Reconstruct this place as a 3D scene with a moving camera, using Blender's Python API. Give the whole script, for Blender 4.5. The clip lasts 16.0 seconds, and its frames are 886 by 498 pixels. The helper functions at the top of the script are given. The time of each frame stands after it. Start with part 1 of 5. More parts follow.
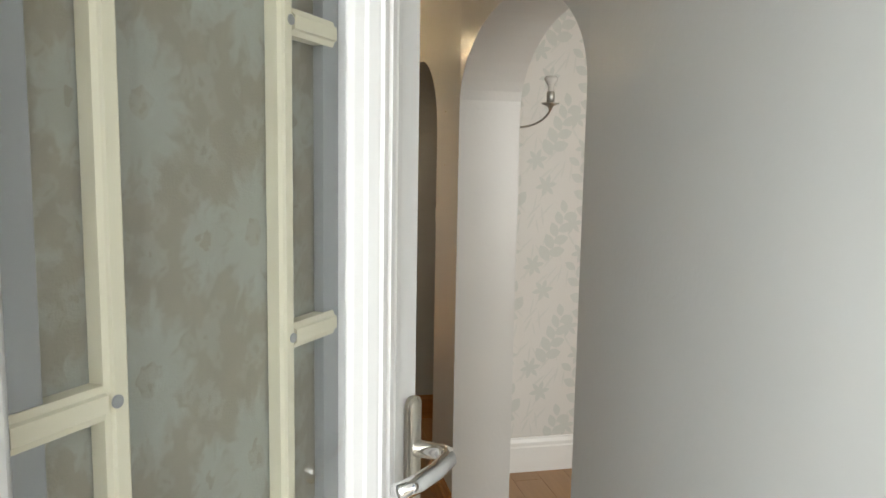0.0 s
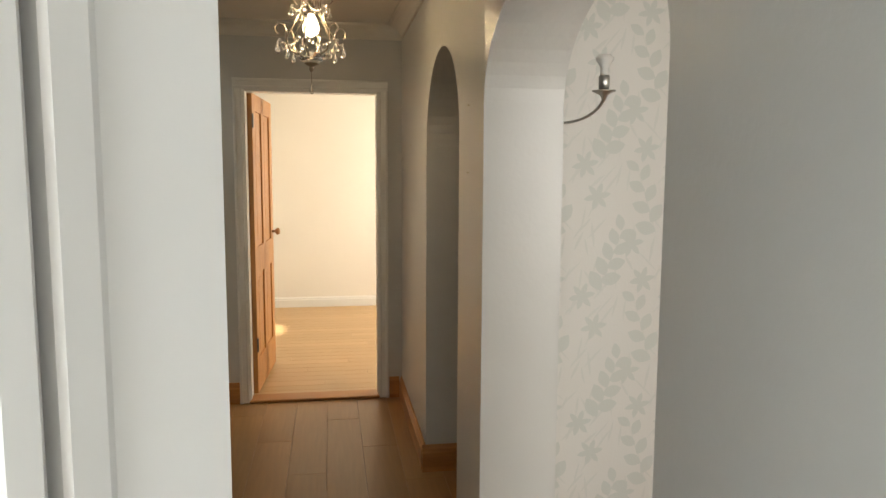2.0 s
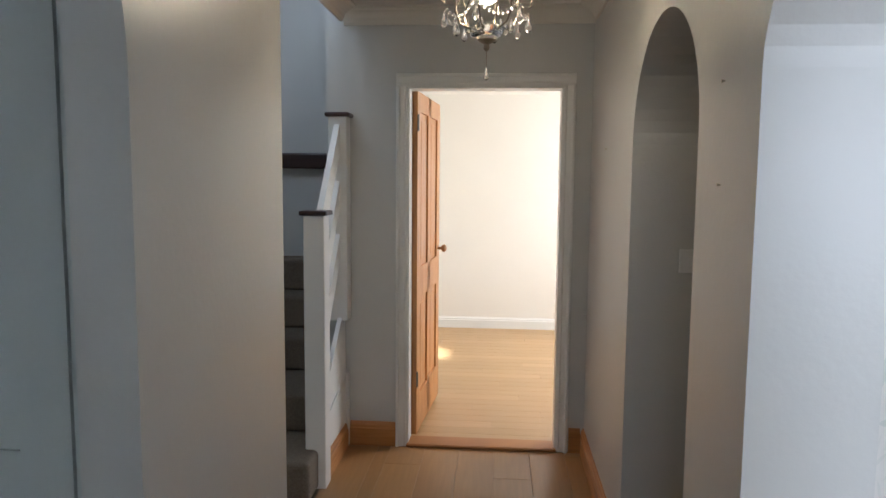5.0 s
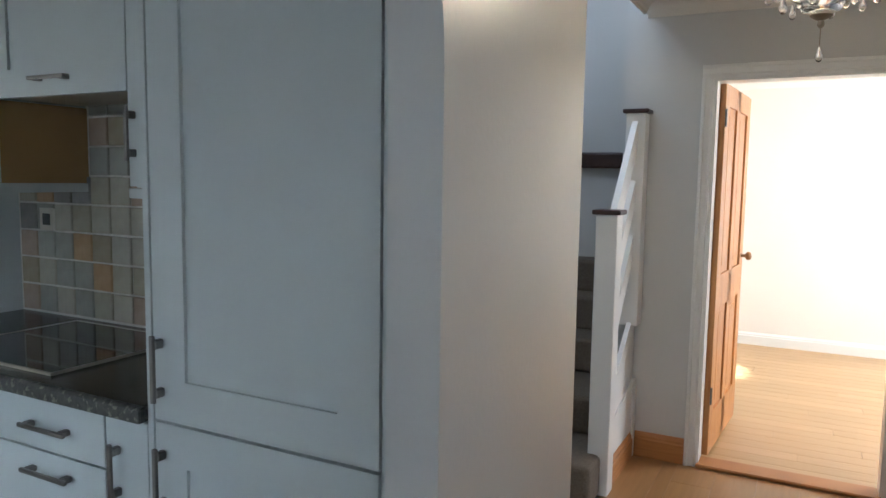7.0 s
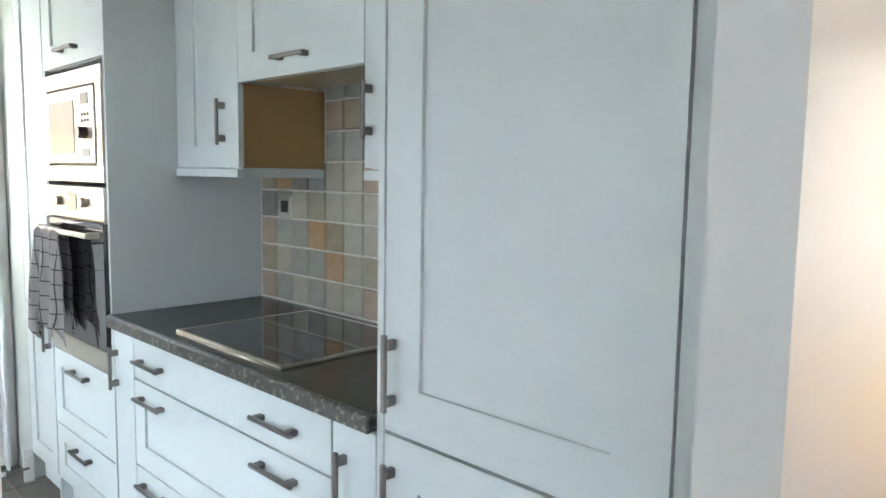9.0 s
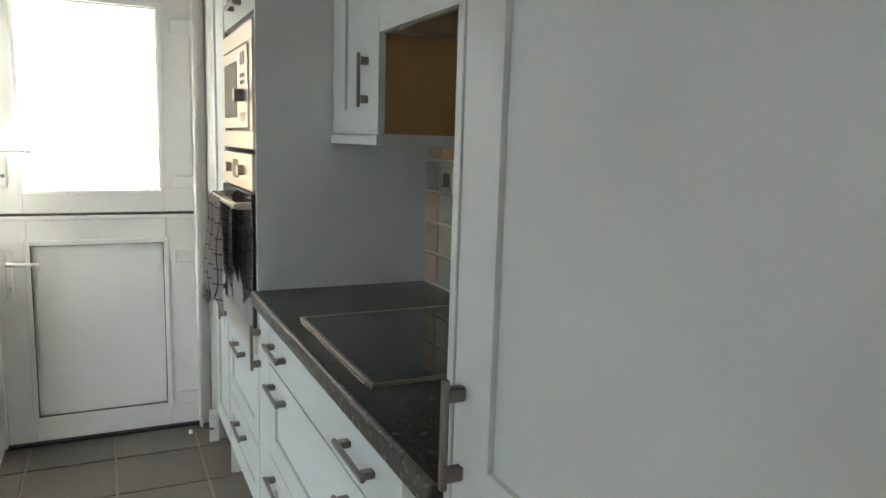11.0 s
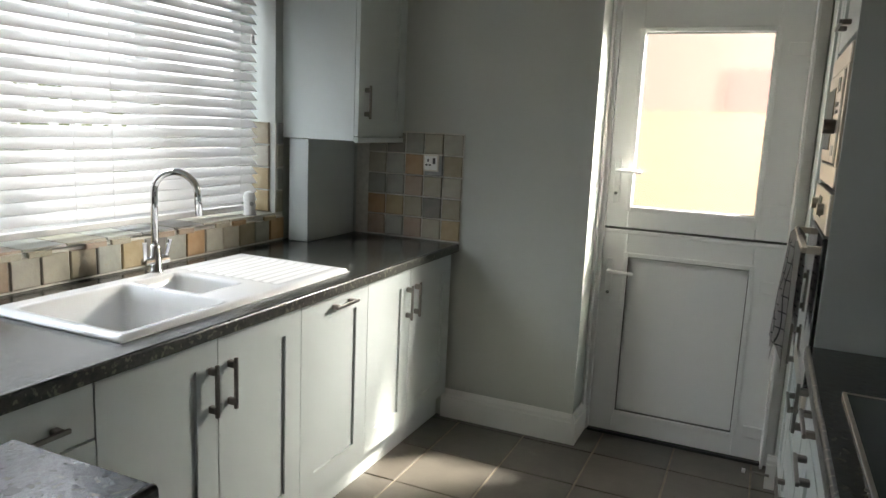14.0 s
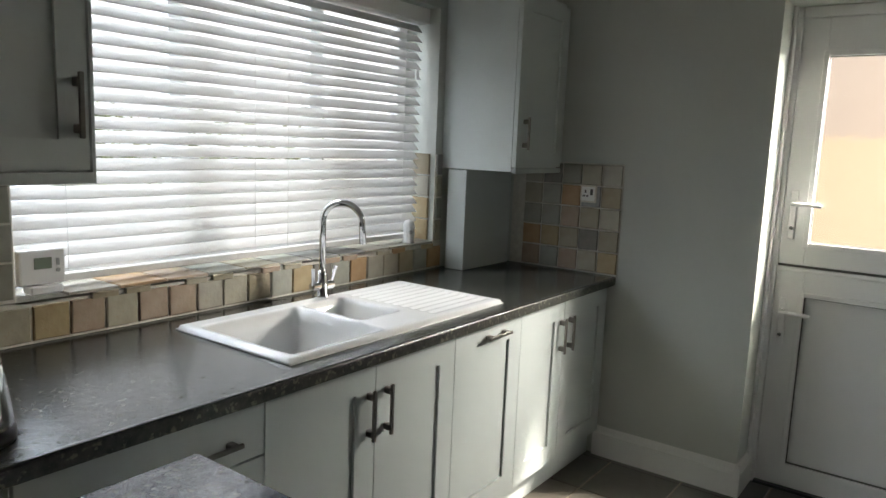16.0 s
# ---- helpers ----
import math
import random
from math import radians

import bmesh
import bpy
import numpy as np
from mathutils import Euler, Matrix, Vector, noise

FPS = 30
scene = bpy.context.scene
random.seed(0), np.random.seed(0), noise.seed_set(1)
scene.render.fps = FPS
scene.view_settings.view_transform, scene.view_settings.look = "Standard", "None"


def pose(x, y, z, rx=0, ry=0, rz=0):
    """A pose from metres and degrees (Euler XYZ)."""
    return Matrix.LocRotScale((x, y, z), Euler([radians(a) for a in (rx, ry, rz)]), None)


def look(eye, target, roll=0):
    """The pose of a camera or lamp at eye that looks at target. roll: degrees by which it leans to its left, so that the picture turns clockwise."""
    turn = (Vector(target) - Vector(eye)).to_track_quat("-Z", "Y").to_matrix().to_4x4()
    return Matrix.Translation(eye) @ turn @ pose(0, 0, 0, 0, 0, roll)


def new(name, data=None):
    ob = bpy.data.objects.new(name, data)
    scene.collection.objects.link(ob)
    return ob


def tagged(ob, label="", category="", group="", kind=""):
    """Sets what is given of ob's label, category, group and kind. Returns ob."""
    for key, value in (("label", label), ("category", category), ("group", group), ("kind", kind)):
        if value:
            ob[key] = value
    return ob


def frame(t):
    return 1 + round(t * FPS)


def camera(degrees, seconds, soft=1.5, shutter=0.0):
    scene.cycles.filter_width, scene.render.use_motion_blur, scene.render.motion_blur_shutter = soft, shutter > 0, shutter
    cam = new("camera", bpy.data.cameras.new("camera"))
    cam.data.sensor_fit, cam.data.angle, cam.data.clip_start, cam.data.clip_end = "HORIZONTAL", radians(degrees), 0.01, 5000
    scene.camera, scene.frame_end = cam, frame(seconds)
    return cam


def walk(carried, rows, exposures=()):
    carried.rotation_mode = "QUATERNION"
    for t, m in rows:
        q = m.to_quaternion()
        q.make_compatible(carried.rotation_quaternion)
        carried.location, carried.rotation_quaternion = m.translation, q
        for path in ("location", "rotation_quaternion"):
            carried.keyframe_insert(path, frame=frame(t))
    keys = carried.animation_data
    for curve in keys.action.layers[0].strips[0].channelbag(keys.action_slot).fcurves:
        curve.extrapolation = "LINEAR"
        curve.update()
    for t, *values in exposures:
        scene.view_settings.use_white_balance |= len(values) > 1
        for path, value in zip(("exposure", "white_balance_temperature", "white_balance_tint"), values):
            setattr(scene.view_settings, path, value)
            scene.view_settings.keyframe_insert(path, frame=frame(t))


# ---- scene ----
cam = camera(63.7, 16.0)
PATH = [
    (0, (0.317, -0.2, 1.482), (0.747, 1.739, 1.25), 1.0),
    (0.5, (0.377, -0.141, 1.495), (0.729, 1.813, 1.251), 0.2),
    (1, (0.419, -0.016, 1.478), (0.716, 1.949, 1.257), 0.2),
    (1.5, (0.471, 0.22, 1.448), (0.79, 2.182, 1.227), 0.4),
    (2, (0.523, 0.423, 1.497), (0.834, 2.386, 1.274), 0.3),
    (2.5, (0.549, 0.481, 1.556), (0.78, 2.458, 1.362), 0.3),
    (3, (0.559, 0.568, 1.574), (0.738, 2.551, 1.379), 0.4),
    (5.5, (0.49, 1.243, 1.487), (0.167, 3.206, 1.283), 0.5),
    (6, (0.476, 1.26, 1.492), (-0.051, 3.179, 1.29), 0.5),
    (6.5, (0.469, 1.219, 1.483), (-0.285, 3.062, 1.29), 0.5),
    (7, (0.468, 1.21, 1.47), (-0.448, 2.977, 1.271), 0.9),
    (7.5, (0.469, 1.22, 1.455), (-0.548, 2.93, 1.254), 0.9),
    (8, (0.414, 1.225, 1.439), (-0.715, 2.864, 1.249), 0.9),
    (8.5, (0.315, 1.305, 1.419), (-0.967, 2.828, 1.221), 0.9),
    (9, (0.193, 1.417, 1.416), (-1.199, 2.838, 1.21), 0.9),
    (11.5, (-0.037, 2.005, 1.42), (-1.925, 2.581, 1.096), 1.9),
    (12, (-0.041, 2.04, 1.451), (-1.997, 2.292, 1.114), 2.1),
    (12.5, (-0.062, 2.047, 1.46), (-2.032, 2.045, 1.119), 2.3),
    (13, (-0.072, 2.105, 1.48), (-2.022, 1.826, 1.136), 2.4),
    (13.5, (-0.084, 2.158, 1.485), (-1.972, 1.592, 1.144), 2.6),
    (14, (-0.081, 2.176, 1.497), (-1.882, 1.377, 1.156), 2.6),
    (14.5, (-0.074, 2.181, 1.505), (-1.802, 1.232, 1.167), 2.6),
    (15, (-0.068, 2.196, 1.511), (-1.739, 1.148, 1.183), 2.5),
    (15.5, (-0.081, 2.176, 1.51), (-1.71, 1.058, 1.201), 2.4),
    (16, (-0.079, 2.159, 1.527), (-1.674, 0.989, 1.234), 2.3),
]
EXPOSURES = [(0.0, 1.6, 7200, 10), (1.0, 1.65, 7400, 10), (2.0, 1.65, 7400, 10), (3.0, 1.55, 6800, 10), (5.5, 1.9, 5600, 10), (7.0, 2.25, 5550, 10), (8.0, 2.65, 5600, 10), (9.0, 3.7, 5800, 10),
             (11.5, 2.55, 6500, 10), (13.0, 2.05, 6500, 10), (16.0, 1.48, 6500, 10)]
walk(cam, [(t, look(e, g, r)) for t, e, g, r in PATH], EXPOSURES)

# ---- light ----
SUN_WAY = Vector((0.58, -0.66, -1.0)).normalized()
world = bpy.data.worlds.new("world")
scene.world = world
world.use_nodes = True
sky = world.node_tree.nodes.new("ShaderNodeTexSky")
sky.sky_type, sky.sun_disc = "NISHITA", False
sky.sun_elevation = math.asin(-SUN_WAY.z)
sky.sun_rotation = math.atan2(-SUN_WAY.x, -SUN_WAY.y)
world.node_tree.links.new(sky.outputs[0], world.node_tree.nodes["Background"].inputs[0])
world.node_tree.nodes["Background"].inputs[1].default_value = 0.06


def lamp(name, kind, m, energy, color=(1, 1, 1), size=1.0, size_y=1.0):
    d = bpy.data.lights.new(name, kind)
    d.energy, d.color = energy, color
    if kind == "AREA":
        d.shape, d.size, d.size_y = "RECTANGLE", size, size_y
    o = new(name, d)
    o.matrix_world = m
    return o


sun = lamp("sun", "SUN", look((0, 0, 5), Vector((0, 0, 5)) + SUN_WAY), 5.0, (1, 0.93, 0.82))
sun.data.angle = radians(5.0)
# area lamps outside the front door, kitchen window and back door give their daylight
lamp("front_door_daylight", "AREA", look((-0.85, -1.7, 1.75), (0.95, 1.2, 1.1)), 40, (0.76, 0.88, 1.0), 1.8, 2.4)
lamp("kitchen_window_daylight", "AREA", look((-1.85, -1.35, 3.0), (-1.85, 0.0, 1.6)), 24, (0.92, 0.95, 1.0), 2.2, 0.8)
lamp("back_door_daylight", "AREA", look((-4.7, 3.1, 2.3), (-3.5, 1.85, 1.4)), 90, (1.0, 0.95, 0.86), 0.7, 0.9)
# lamps in added window openings of the far and side rooms, both unseen
lamp("far_room_daylight", "AREA", look((2.66, 6.9, 1.45), (0, 6.9, 1.1)), 22, (1.0, 0.95, 0.88), 1.6, 1.3)
lamp("side_room_fill", "AREA", look((2.3, -0.15, 1.5), (2.0, 3, 1.2)), 11, (0.92, 0.95, 1.0), 1.4, 1.2)
# added fill lamp inside the closed stairwell, with no opening behind it
lamp("landing_fill", "AREA", look((-0.8, 4.6, 2.9), (-0.75, 5.0, 0)), 1.5, (0.85, 0.92, 1.0), 0.7, 0.7)
bulb_light = lamp("chandelier_bulb_light", "POINT", pose(0.455, 3.42, 2.08), 6.5, (1.0, 0.76, 0.48))
bulb_light.data.shadow_soft_size = 0.04


# ---- materials ----
def material(name, color, rough=0.5, metal=0.0, vary=0.08, scale=6.0, bump=0.02, bscale=90.0, stretch=(1, 1, 1), color2=None, coat=0.0):
    m = bpy.data.materials.new(name)
    m.use_nodes = True
    nt = m.node_tree
    b = nt.nodes["Principled BSDF"]
    b.inputs["Roughness"].default_value, b.inputs["Metallic"].default_value = rough, metal
    b.inputs["Coat Weight"].default_value = coat
    co = nt.nodes.new("ShaderNodeTexCoord")
    mp = nt.nodes.new("ShaderNodeMapping")
    mp.inputs["Scale"].default_value = stretch
    nt.links.new(co.outputs["Object"], mp.inputs[0])
    n = nt.nodes.new("ShaderNodeTexNoise")
    n.inputs["Scale"].default_value, n.inputs["Detail"].default_value = scale, 6
    nt.links.new(mp.outputs[0], n.inputs["Vector"])
    r = nt.nodes.new("ShaderNodeValToRGB")
    r.color_ramp.elements[0].position, r.color_ramp.elements[1].position = 0.3, 0.7
    lo = color2 or tuple(c * (1 - vary) for c in color)
    r.color_ramp.elements[0].color, r.color_ramp.elements[1].color = (*lo, 1), (*color, 1)
    nt.links.new(n.outputs[0], r.inputs[0])
    nt.links.new(r.outputs[0], b.inputs["Base Color"])
    n2 = nt.nodes.new("ShaderNodeTexNoise")
    n2.inputs["Scale"].default_value, n2.inputs["Detail"].default_value = bscale, 4
    nt.links.new(mp.outputs[0], n2.inputs["Vector"])
    bp = nt.nodes.new("ShaderNodeBump")
    bp.inputs["Strength"].default_value, bp.inputs["Distance"].default_value = min(1, bump * 10), 0.002
    nt.links.new(n2.outputs[0], bp.inputs["Height"])
    nt.links.new(bp.outputs[0], b.inputs["Normal"])
    return m


def node(m, kind):
    return m.node_tree.nodes.new(kind)


def tint_by_piece(m, colors, mix=0.75, per="object"):
    """Gives every piece a colour of its own out of a ramp, under the grain that the material has."""
    nt = m.node_tree
    b = nt.nodes["Principled BSDF"]
    old = b.inputs["Base Color"].links[0].from_socket
    info = node(m, "ShaderNodeObjectInfo") if per == "object" else node(m, "ShaderNodeNewGeometry")
    ramp = node(m, "ShaderNodeValToRGB")
    ramp.color_ramp.interpolation = "CONSTANT"
    el = ramp.color_ramp.elements
    while len(el) < len(colors):
        el.new(0.5)
    for i, c in enumerate(colors):
        el[i].position, el[i].color = i / len(colors), (*c, 1)
    nt.links.new(info.outputs["Random" if per == "object" else "Random Per Island"], ramp.inputs[0])
    mx = node(m, "ShaderNodeMix")
    mx.data_type, mx.inputs["Factor"].default_value = "RGBA", mix
    nt.links.new(old, mx.inputs["A"])
    nt.links.new(ramp.outputs[0], mx.inputs["B"])
    nt.links.new(mx.outputs["Result"], b.inputs["Base Color"])
    return m


WALL = material("wall_paint", (0.60, 0.60, 0.575), 0.34, vary=0.05, scale=2.0, bump=0.03, bscale=60)
KWALL = material("kitchen_wall_paint", (0.50, 0.52, 0.48), 0.5, vary=0.05, scale=2.0, bump=0.03, bscale=60)
CEIL = material("ceiling_paint", (0.74, 0.71, 0.64), 0.7, vary=0.04, scale=2)
CREAM = material("far_room_paint", (0.83, 0.80, 0.73), 0.7, vary=0.03, scale=2)
WHITE = material("white_gloss", (0.80, 0.80, 0.77), 0.3, vary=0.04, scale=3, bump=0.01)
UPVC = material("white_plastic", (0.80, 0.80, 0.79), 0.28, vary=0.03, scale=3, bump=0.005)
CAB = material("cabinet_paint", (0.56, 0.60, 0.585), 0.38, vary=0.05, scale=2.5, bump=0.012, bscale=150)
GAP = material("dark_gap", (0.05, 0.05, 0.05), 0.8)
STEEL = material("brushed_steel", (0.24, 0.225, 0.21), 0.32, 1.0, vary=0.15, scale=30, stretch=(1, 1, 14), bump=0.01)
INOX = material("satin_steel", (0.62, 0.58, 0.50), 0.30, 1.0, vary=0.06, scale=20, stretch=(1, 1, 20), bump=0.005)
CHROME = material("chrome", (0.8, 0.8, 0.8), 0.07, 1.0, vary=0.02, bump=0)
BLACK = material("black_plastic", (0.02, 0.02, 0.02), 0.35)
GLASSBLACK = material("black_ceramic_glass", (0.012, 0.012, 0.013), 0.05, vary=0.1, bump=0, coat=0.5)
PINE = material("pine", (0.56, 0.27, 0.085), 0.42, vary=0.3, scale=5, stretch=(9, 9, 0.6), color2=(0.40, 0.165, 0.045), bump=0.02)
PINE_H = material("pine_skirting", (0.50, 0.23, 0.07), 0.42, scale=5, stretch=(0.7, 0.7, 12), color2=(0.36, 0.145, 0.04), bump=0.02)
DARKWOOD = material("dark_stained_wood", (0.045, 0.018, 0.013), 0.35, vary=0.4, scale=6, stretch=(0.6, 6, 6))
CARPET = material("brown_carpet", (0.19, 0.155, 0.115), 0.95, vary=0.35, scale=120, bump=0.1, bscale=500)
BROWNBOARD = material("tan_board", (0.36, 0.225, 0.085), 0.5, vary=0.06, scale=4)
CERAMIC = material("white_ceramic", (0.78, 0.78, 0.77), 0.14, vary=0.02, scale=3, bump=0.003)
GROUT = material("pale_grout", (0.66, 0.64, 0.57), 0.9, vary=0.2, scale=40)
FGROUT = material("floor_grout", (0.30, 0.26, 0.20), 0.9, vary=0.3, scale=30)
SLAT = material("blind_slat", (0.80, 0.79, 0.77), 0.45, vary=0.03)
SLAT.node_tree.nodes["Principled BSDF"].inputs["Transmission Weight"].default_value = 0.0
GREYPLASTIC = material("grey_plastic", (0.4, 0.41, 0.4), 0.4)
LCD = material("display", (0.20, 0.24, 0.18), 0.2)
BRICK = material("outside_render", (0.5, 0.36, 0.2), 0.9, vary=0.2, scale=3)
PAVING = material("paving", (0.30, 0.29, 0.27), 0.9, vary=0.3, scale=3)
LEAF = material("hedge_leaf", (0.13, 0.17, 0.03), 0.6, vary=0.5, scale=4)

# slate tiles: each its own colour, mottled
TILE = material("slate_tile", (0.42, 0.39, 0.31), 0.42, scale=16, color2=(0.20, 0.17, 0.12), bump=0.09, bscale=35)
tint_by_piece(TILE, [(0.30, 0.27, 0.18), (0.36, 0.33, 0.24), (0.25, 0.265, 0.23), (0.38, 0.36, 0.30), (0.18, 0.20, 0.215), (0.40, 0.20, 0.05), (0.30, 0.315, 0.28), (0.33, 0.22, 0.15), (0.40, 0.37, 0.29), (0.25, 0.20, 0.11), (0.09, 0.09, 0.095), (0.38, 0.27, 0.11)], 0.62)
FTILE = material("floor_slate", (0.125, 0.115, 0.095), 0.38, scale=7, color2=(0.065, 0.06, 0.052), bump=0.05, bscale=30)
tint_by_piece(FTILE, [(0.10, 0.092, 0.078), (0.125, 0.112, 0.09), (0.085, 0.08, 0.072), (0.11, 0.095, 0.075)], 0.45)
OAK = material("oak_laminate", (0.38, 0.205, 0.08), 0.33, scale=4, stretch=(14, 0.8, 1), color2=(0.29, 0.15, 0.055), bump=0.01)
tint_by_piece(OAK, [(0.37, 0.20, 0.08), (0.33, 0.175, 0.066), (0.40, 0.225, 0.09), (0.35, 0.19, 0.074)], 0.45)
OAKX = material("oak_laminate_across", (0.54, 0.35, 0.17), 0.35, scale=4, stretch=(0.8, 14, 1), color2=(0.42, 0.255, 0.11), bump=0.01)
tint_by_piece(OAKX, [(0.52, 0.34, 0.165), (0.46, 0.29, 0.13), (0.58, 0.385, 0.20), (0.49, 0.31, 0.145)], 0.45)

# worktop: dark laminate with a mottled stone print and fine ripples
STONE = material("dark_stone_worktop", (0.055, 0.056, 0.048), 0.2, scale=45, color2=(0.014, 0.015, 0.014), bump=0.05, bscale=55)


def speckled(m, color, scale, cut):
    nt = m.node_tree
    b = nt.nodes["Principled BSDF"]
    old = b.inputs["Base Color"].links[0].from_socket
    co = node(m, "ShaderNodeTexCoord")
    v = node(m, "ShaderNodeTexNoise")
    v.inputs["Scale"].default_value, v.inputs["Detail"].default_value = scale, 8
    nt.links.new(co.outputs["Object"], v.inputs["Vector"])
    r = node(m, "ShaderNodeValToRGB")
    r.color_ramp.elements[0].position, r.color_ramp.elements[1].position = cut, cut + 0.08
    nt.links.new(v.outputs[0], r.inputs[0])
    mx = node(m, "ShaderNodeMix")
    mx.data_type = "RGBA"
    nt.links.new(r.outputs[0], mx.inputs["Factor"])
    nt.links.new(old, mx.inputs["A"])
    mx.inputs["B"].default_value = (*color, 1)
    nt.links.new(mx.outputs["Result"], b.inputs["Base Color"])


speckled(STONE, (0.10, 0.095, 0.075), 60, 0.58)
EDGE = material("worktop_edge", (0.075, 0.074, 0.062), 0.3, scale=50, color2=(0.02, 0.021, 0.02), bump=0.03, bscale=60)
speckled(EDGE, (0.20, 0.19, 0.15), 70, 0.57)
speckled(TILE, (0.36, 0.17, 0.04), 14, 0.62)
speckled(TILE, (0.14, 0.10, 0.07), 22, 0.66)


def maths(m, op, a, b=None, c=None):
    """One maths node; a, b and c are sockets or numbers."""
    n = node(m, "ShaderNodeMath")
    n.operation = op
    for k, v in enumerate((a, b, c)):
        if v is None:
            continue
        if isinstance(v, (int, float)):
            n.inputs[k].default_value = v
        else:
            m.node_tree.links.new(v, n.inputs[k])
    return n.outputs[0]


def blend(m, fac, color):
    """Lays a colour over the base colour that the material has."""
    nt = m.node_tree
    b = nt.nodes["Principled BSDF"]
    mx = node(m, "ShaderNodeMix")
    mx.data_type = "RGBA"
    nt.links.new(fac, mx.inputs["Factor"])
    nt.links.new(b.inputs["Base Color"].links[0].from_socket, mx.inputs["A"])
    mx.inputs["B"].default_value = (*color, 1)
    nt.links.new(mx.outputs["Result"], b.inputs["Base Color"])


def plane_axes(m, turn, wobble, scale):
    """Two sockets: the way along an upright surface turned about z, and the height, both a little wavy."""
    nt = m.node_tree
    co = node(m, "ShaderNodeTexCoord")
    mp = node(m, "ShaderNodeMapping")
    mp.inputs["Rotation"].default_value = (0, 0, -turn)
    nt.links.new(co.outputs["Object"], mp.inputs[0])
    n = node(m, "ShaderNodeTexNoise")
    n.inputs["Scale"].default_value, n.inputs["Detail"].default_value = scale, 3
    nt.links.new(mp.outputs[0], n.inputs["Vector"])
    w = node(m, "ShaderNodeVectorMath")
    w.operation = "MULTIPLY_ADD"
    w.inputs[1].default_value = (wobble, 0, wobble)
    nt.links.new(n.outputs["Color"], w.inputs[0])
    nt.links.new(mp.outputs[0], w.inputs[2])
    sep = node(m, "ShaderNodeSeparateXYZ")
    nt.links.new(w.outputs[0], sep.inputs[0])
    return sep.outputs["X"], sep.outputs["Z"]


def damask(name, ground, motif, turn):
    """Woven net with pale many-petalled flowers in half-drop rows and small sprigs between."""
    m = material(name, ground, 0.8, vary=0.14, scale=40, bump=0.05, bscale=400)
    along, up = plane_axes(m, turn, 0.030, 60)
    for dx, dz, pw, ph, size, petals, strength in ((0, 0, 0.13, 0.22, 0.048, 9, 0.75), (0.065, 0.0, 0.13, 0.22, 0.028, 7, 0.65), (0.03, 0.06, 0.065, 0.055, 0.014, 5, 0.45), (0.01, 0.02, 0.033, 0.044, 0.009, 4, 0.35)):
        u = maths(m, "DIVIDE", maths(m, "ADD", along, dx), pw)
        drop_half = maths(m, "MULTIPLY", maths(m, "FLOOR", u), 0.5)
        v = maths(m, "ADD", maths(m, "DIVIDE", maths(m, "ADD", up, dz), ph), drop_half)
        x = maths(m, "MULTIPLY", maths(m, "SUBTRACT", maths(m, "FRACT", u), 0.5), pw)
        z = maths(m, "MULTIPLY", maths(m, "SUBTRACT", maths(m, "FRACT", v), 0.5), ph * 0.72)
        r = maths(m, "SQRT", maths(m, "ADD", maths(m, "MULTIPLY", x, x), maths(m, "MULTIPLY", z, z)))
        th = maths(m, "ARCTAN2", z, x)
        edge = maths(m, "MULTIPLY_ADD", maths(m, "COSINE", maths(m, "MULTIPLY", th, petals)), 0.15 * size, size)
        edge = maths(m, "MULTIPLY_ADD", maths(m, "COSINE", maths(m, "MULTIPLY", th, petals * 2 + 3)), 0.10 * size, edge)
        inside = maths(m, "MULTIPLY", maths(m, "SUBTRACT", edge, r), 3.2 / size)
        n = node(m, "ShaderNodeMath")
        n.operation, n.use_clamp = "MULTIPLY", True
        m.node_tree.links.new(inside, n.inputs[0])
        n.inputs[1].default_value = 1.0
        core = maths(m, "GREATER_THAN", r, size * 0.22)
        blend(m, maths(m, "MULTIPLY", maths(m, "MULTIPLY", n.outputs[0], core), strength), motif)
    return m


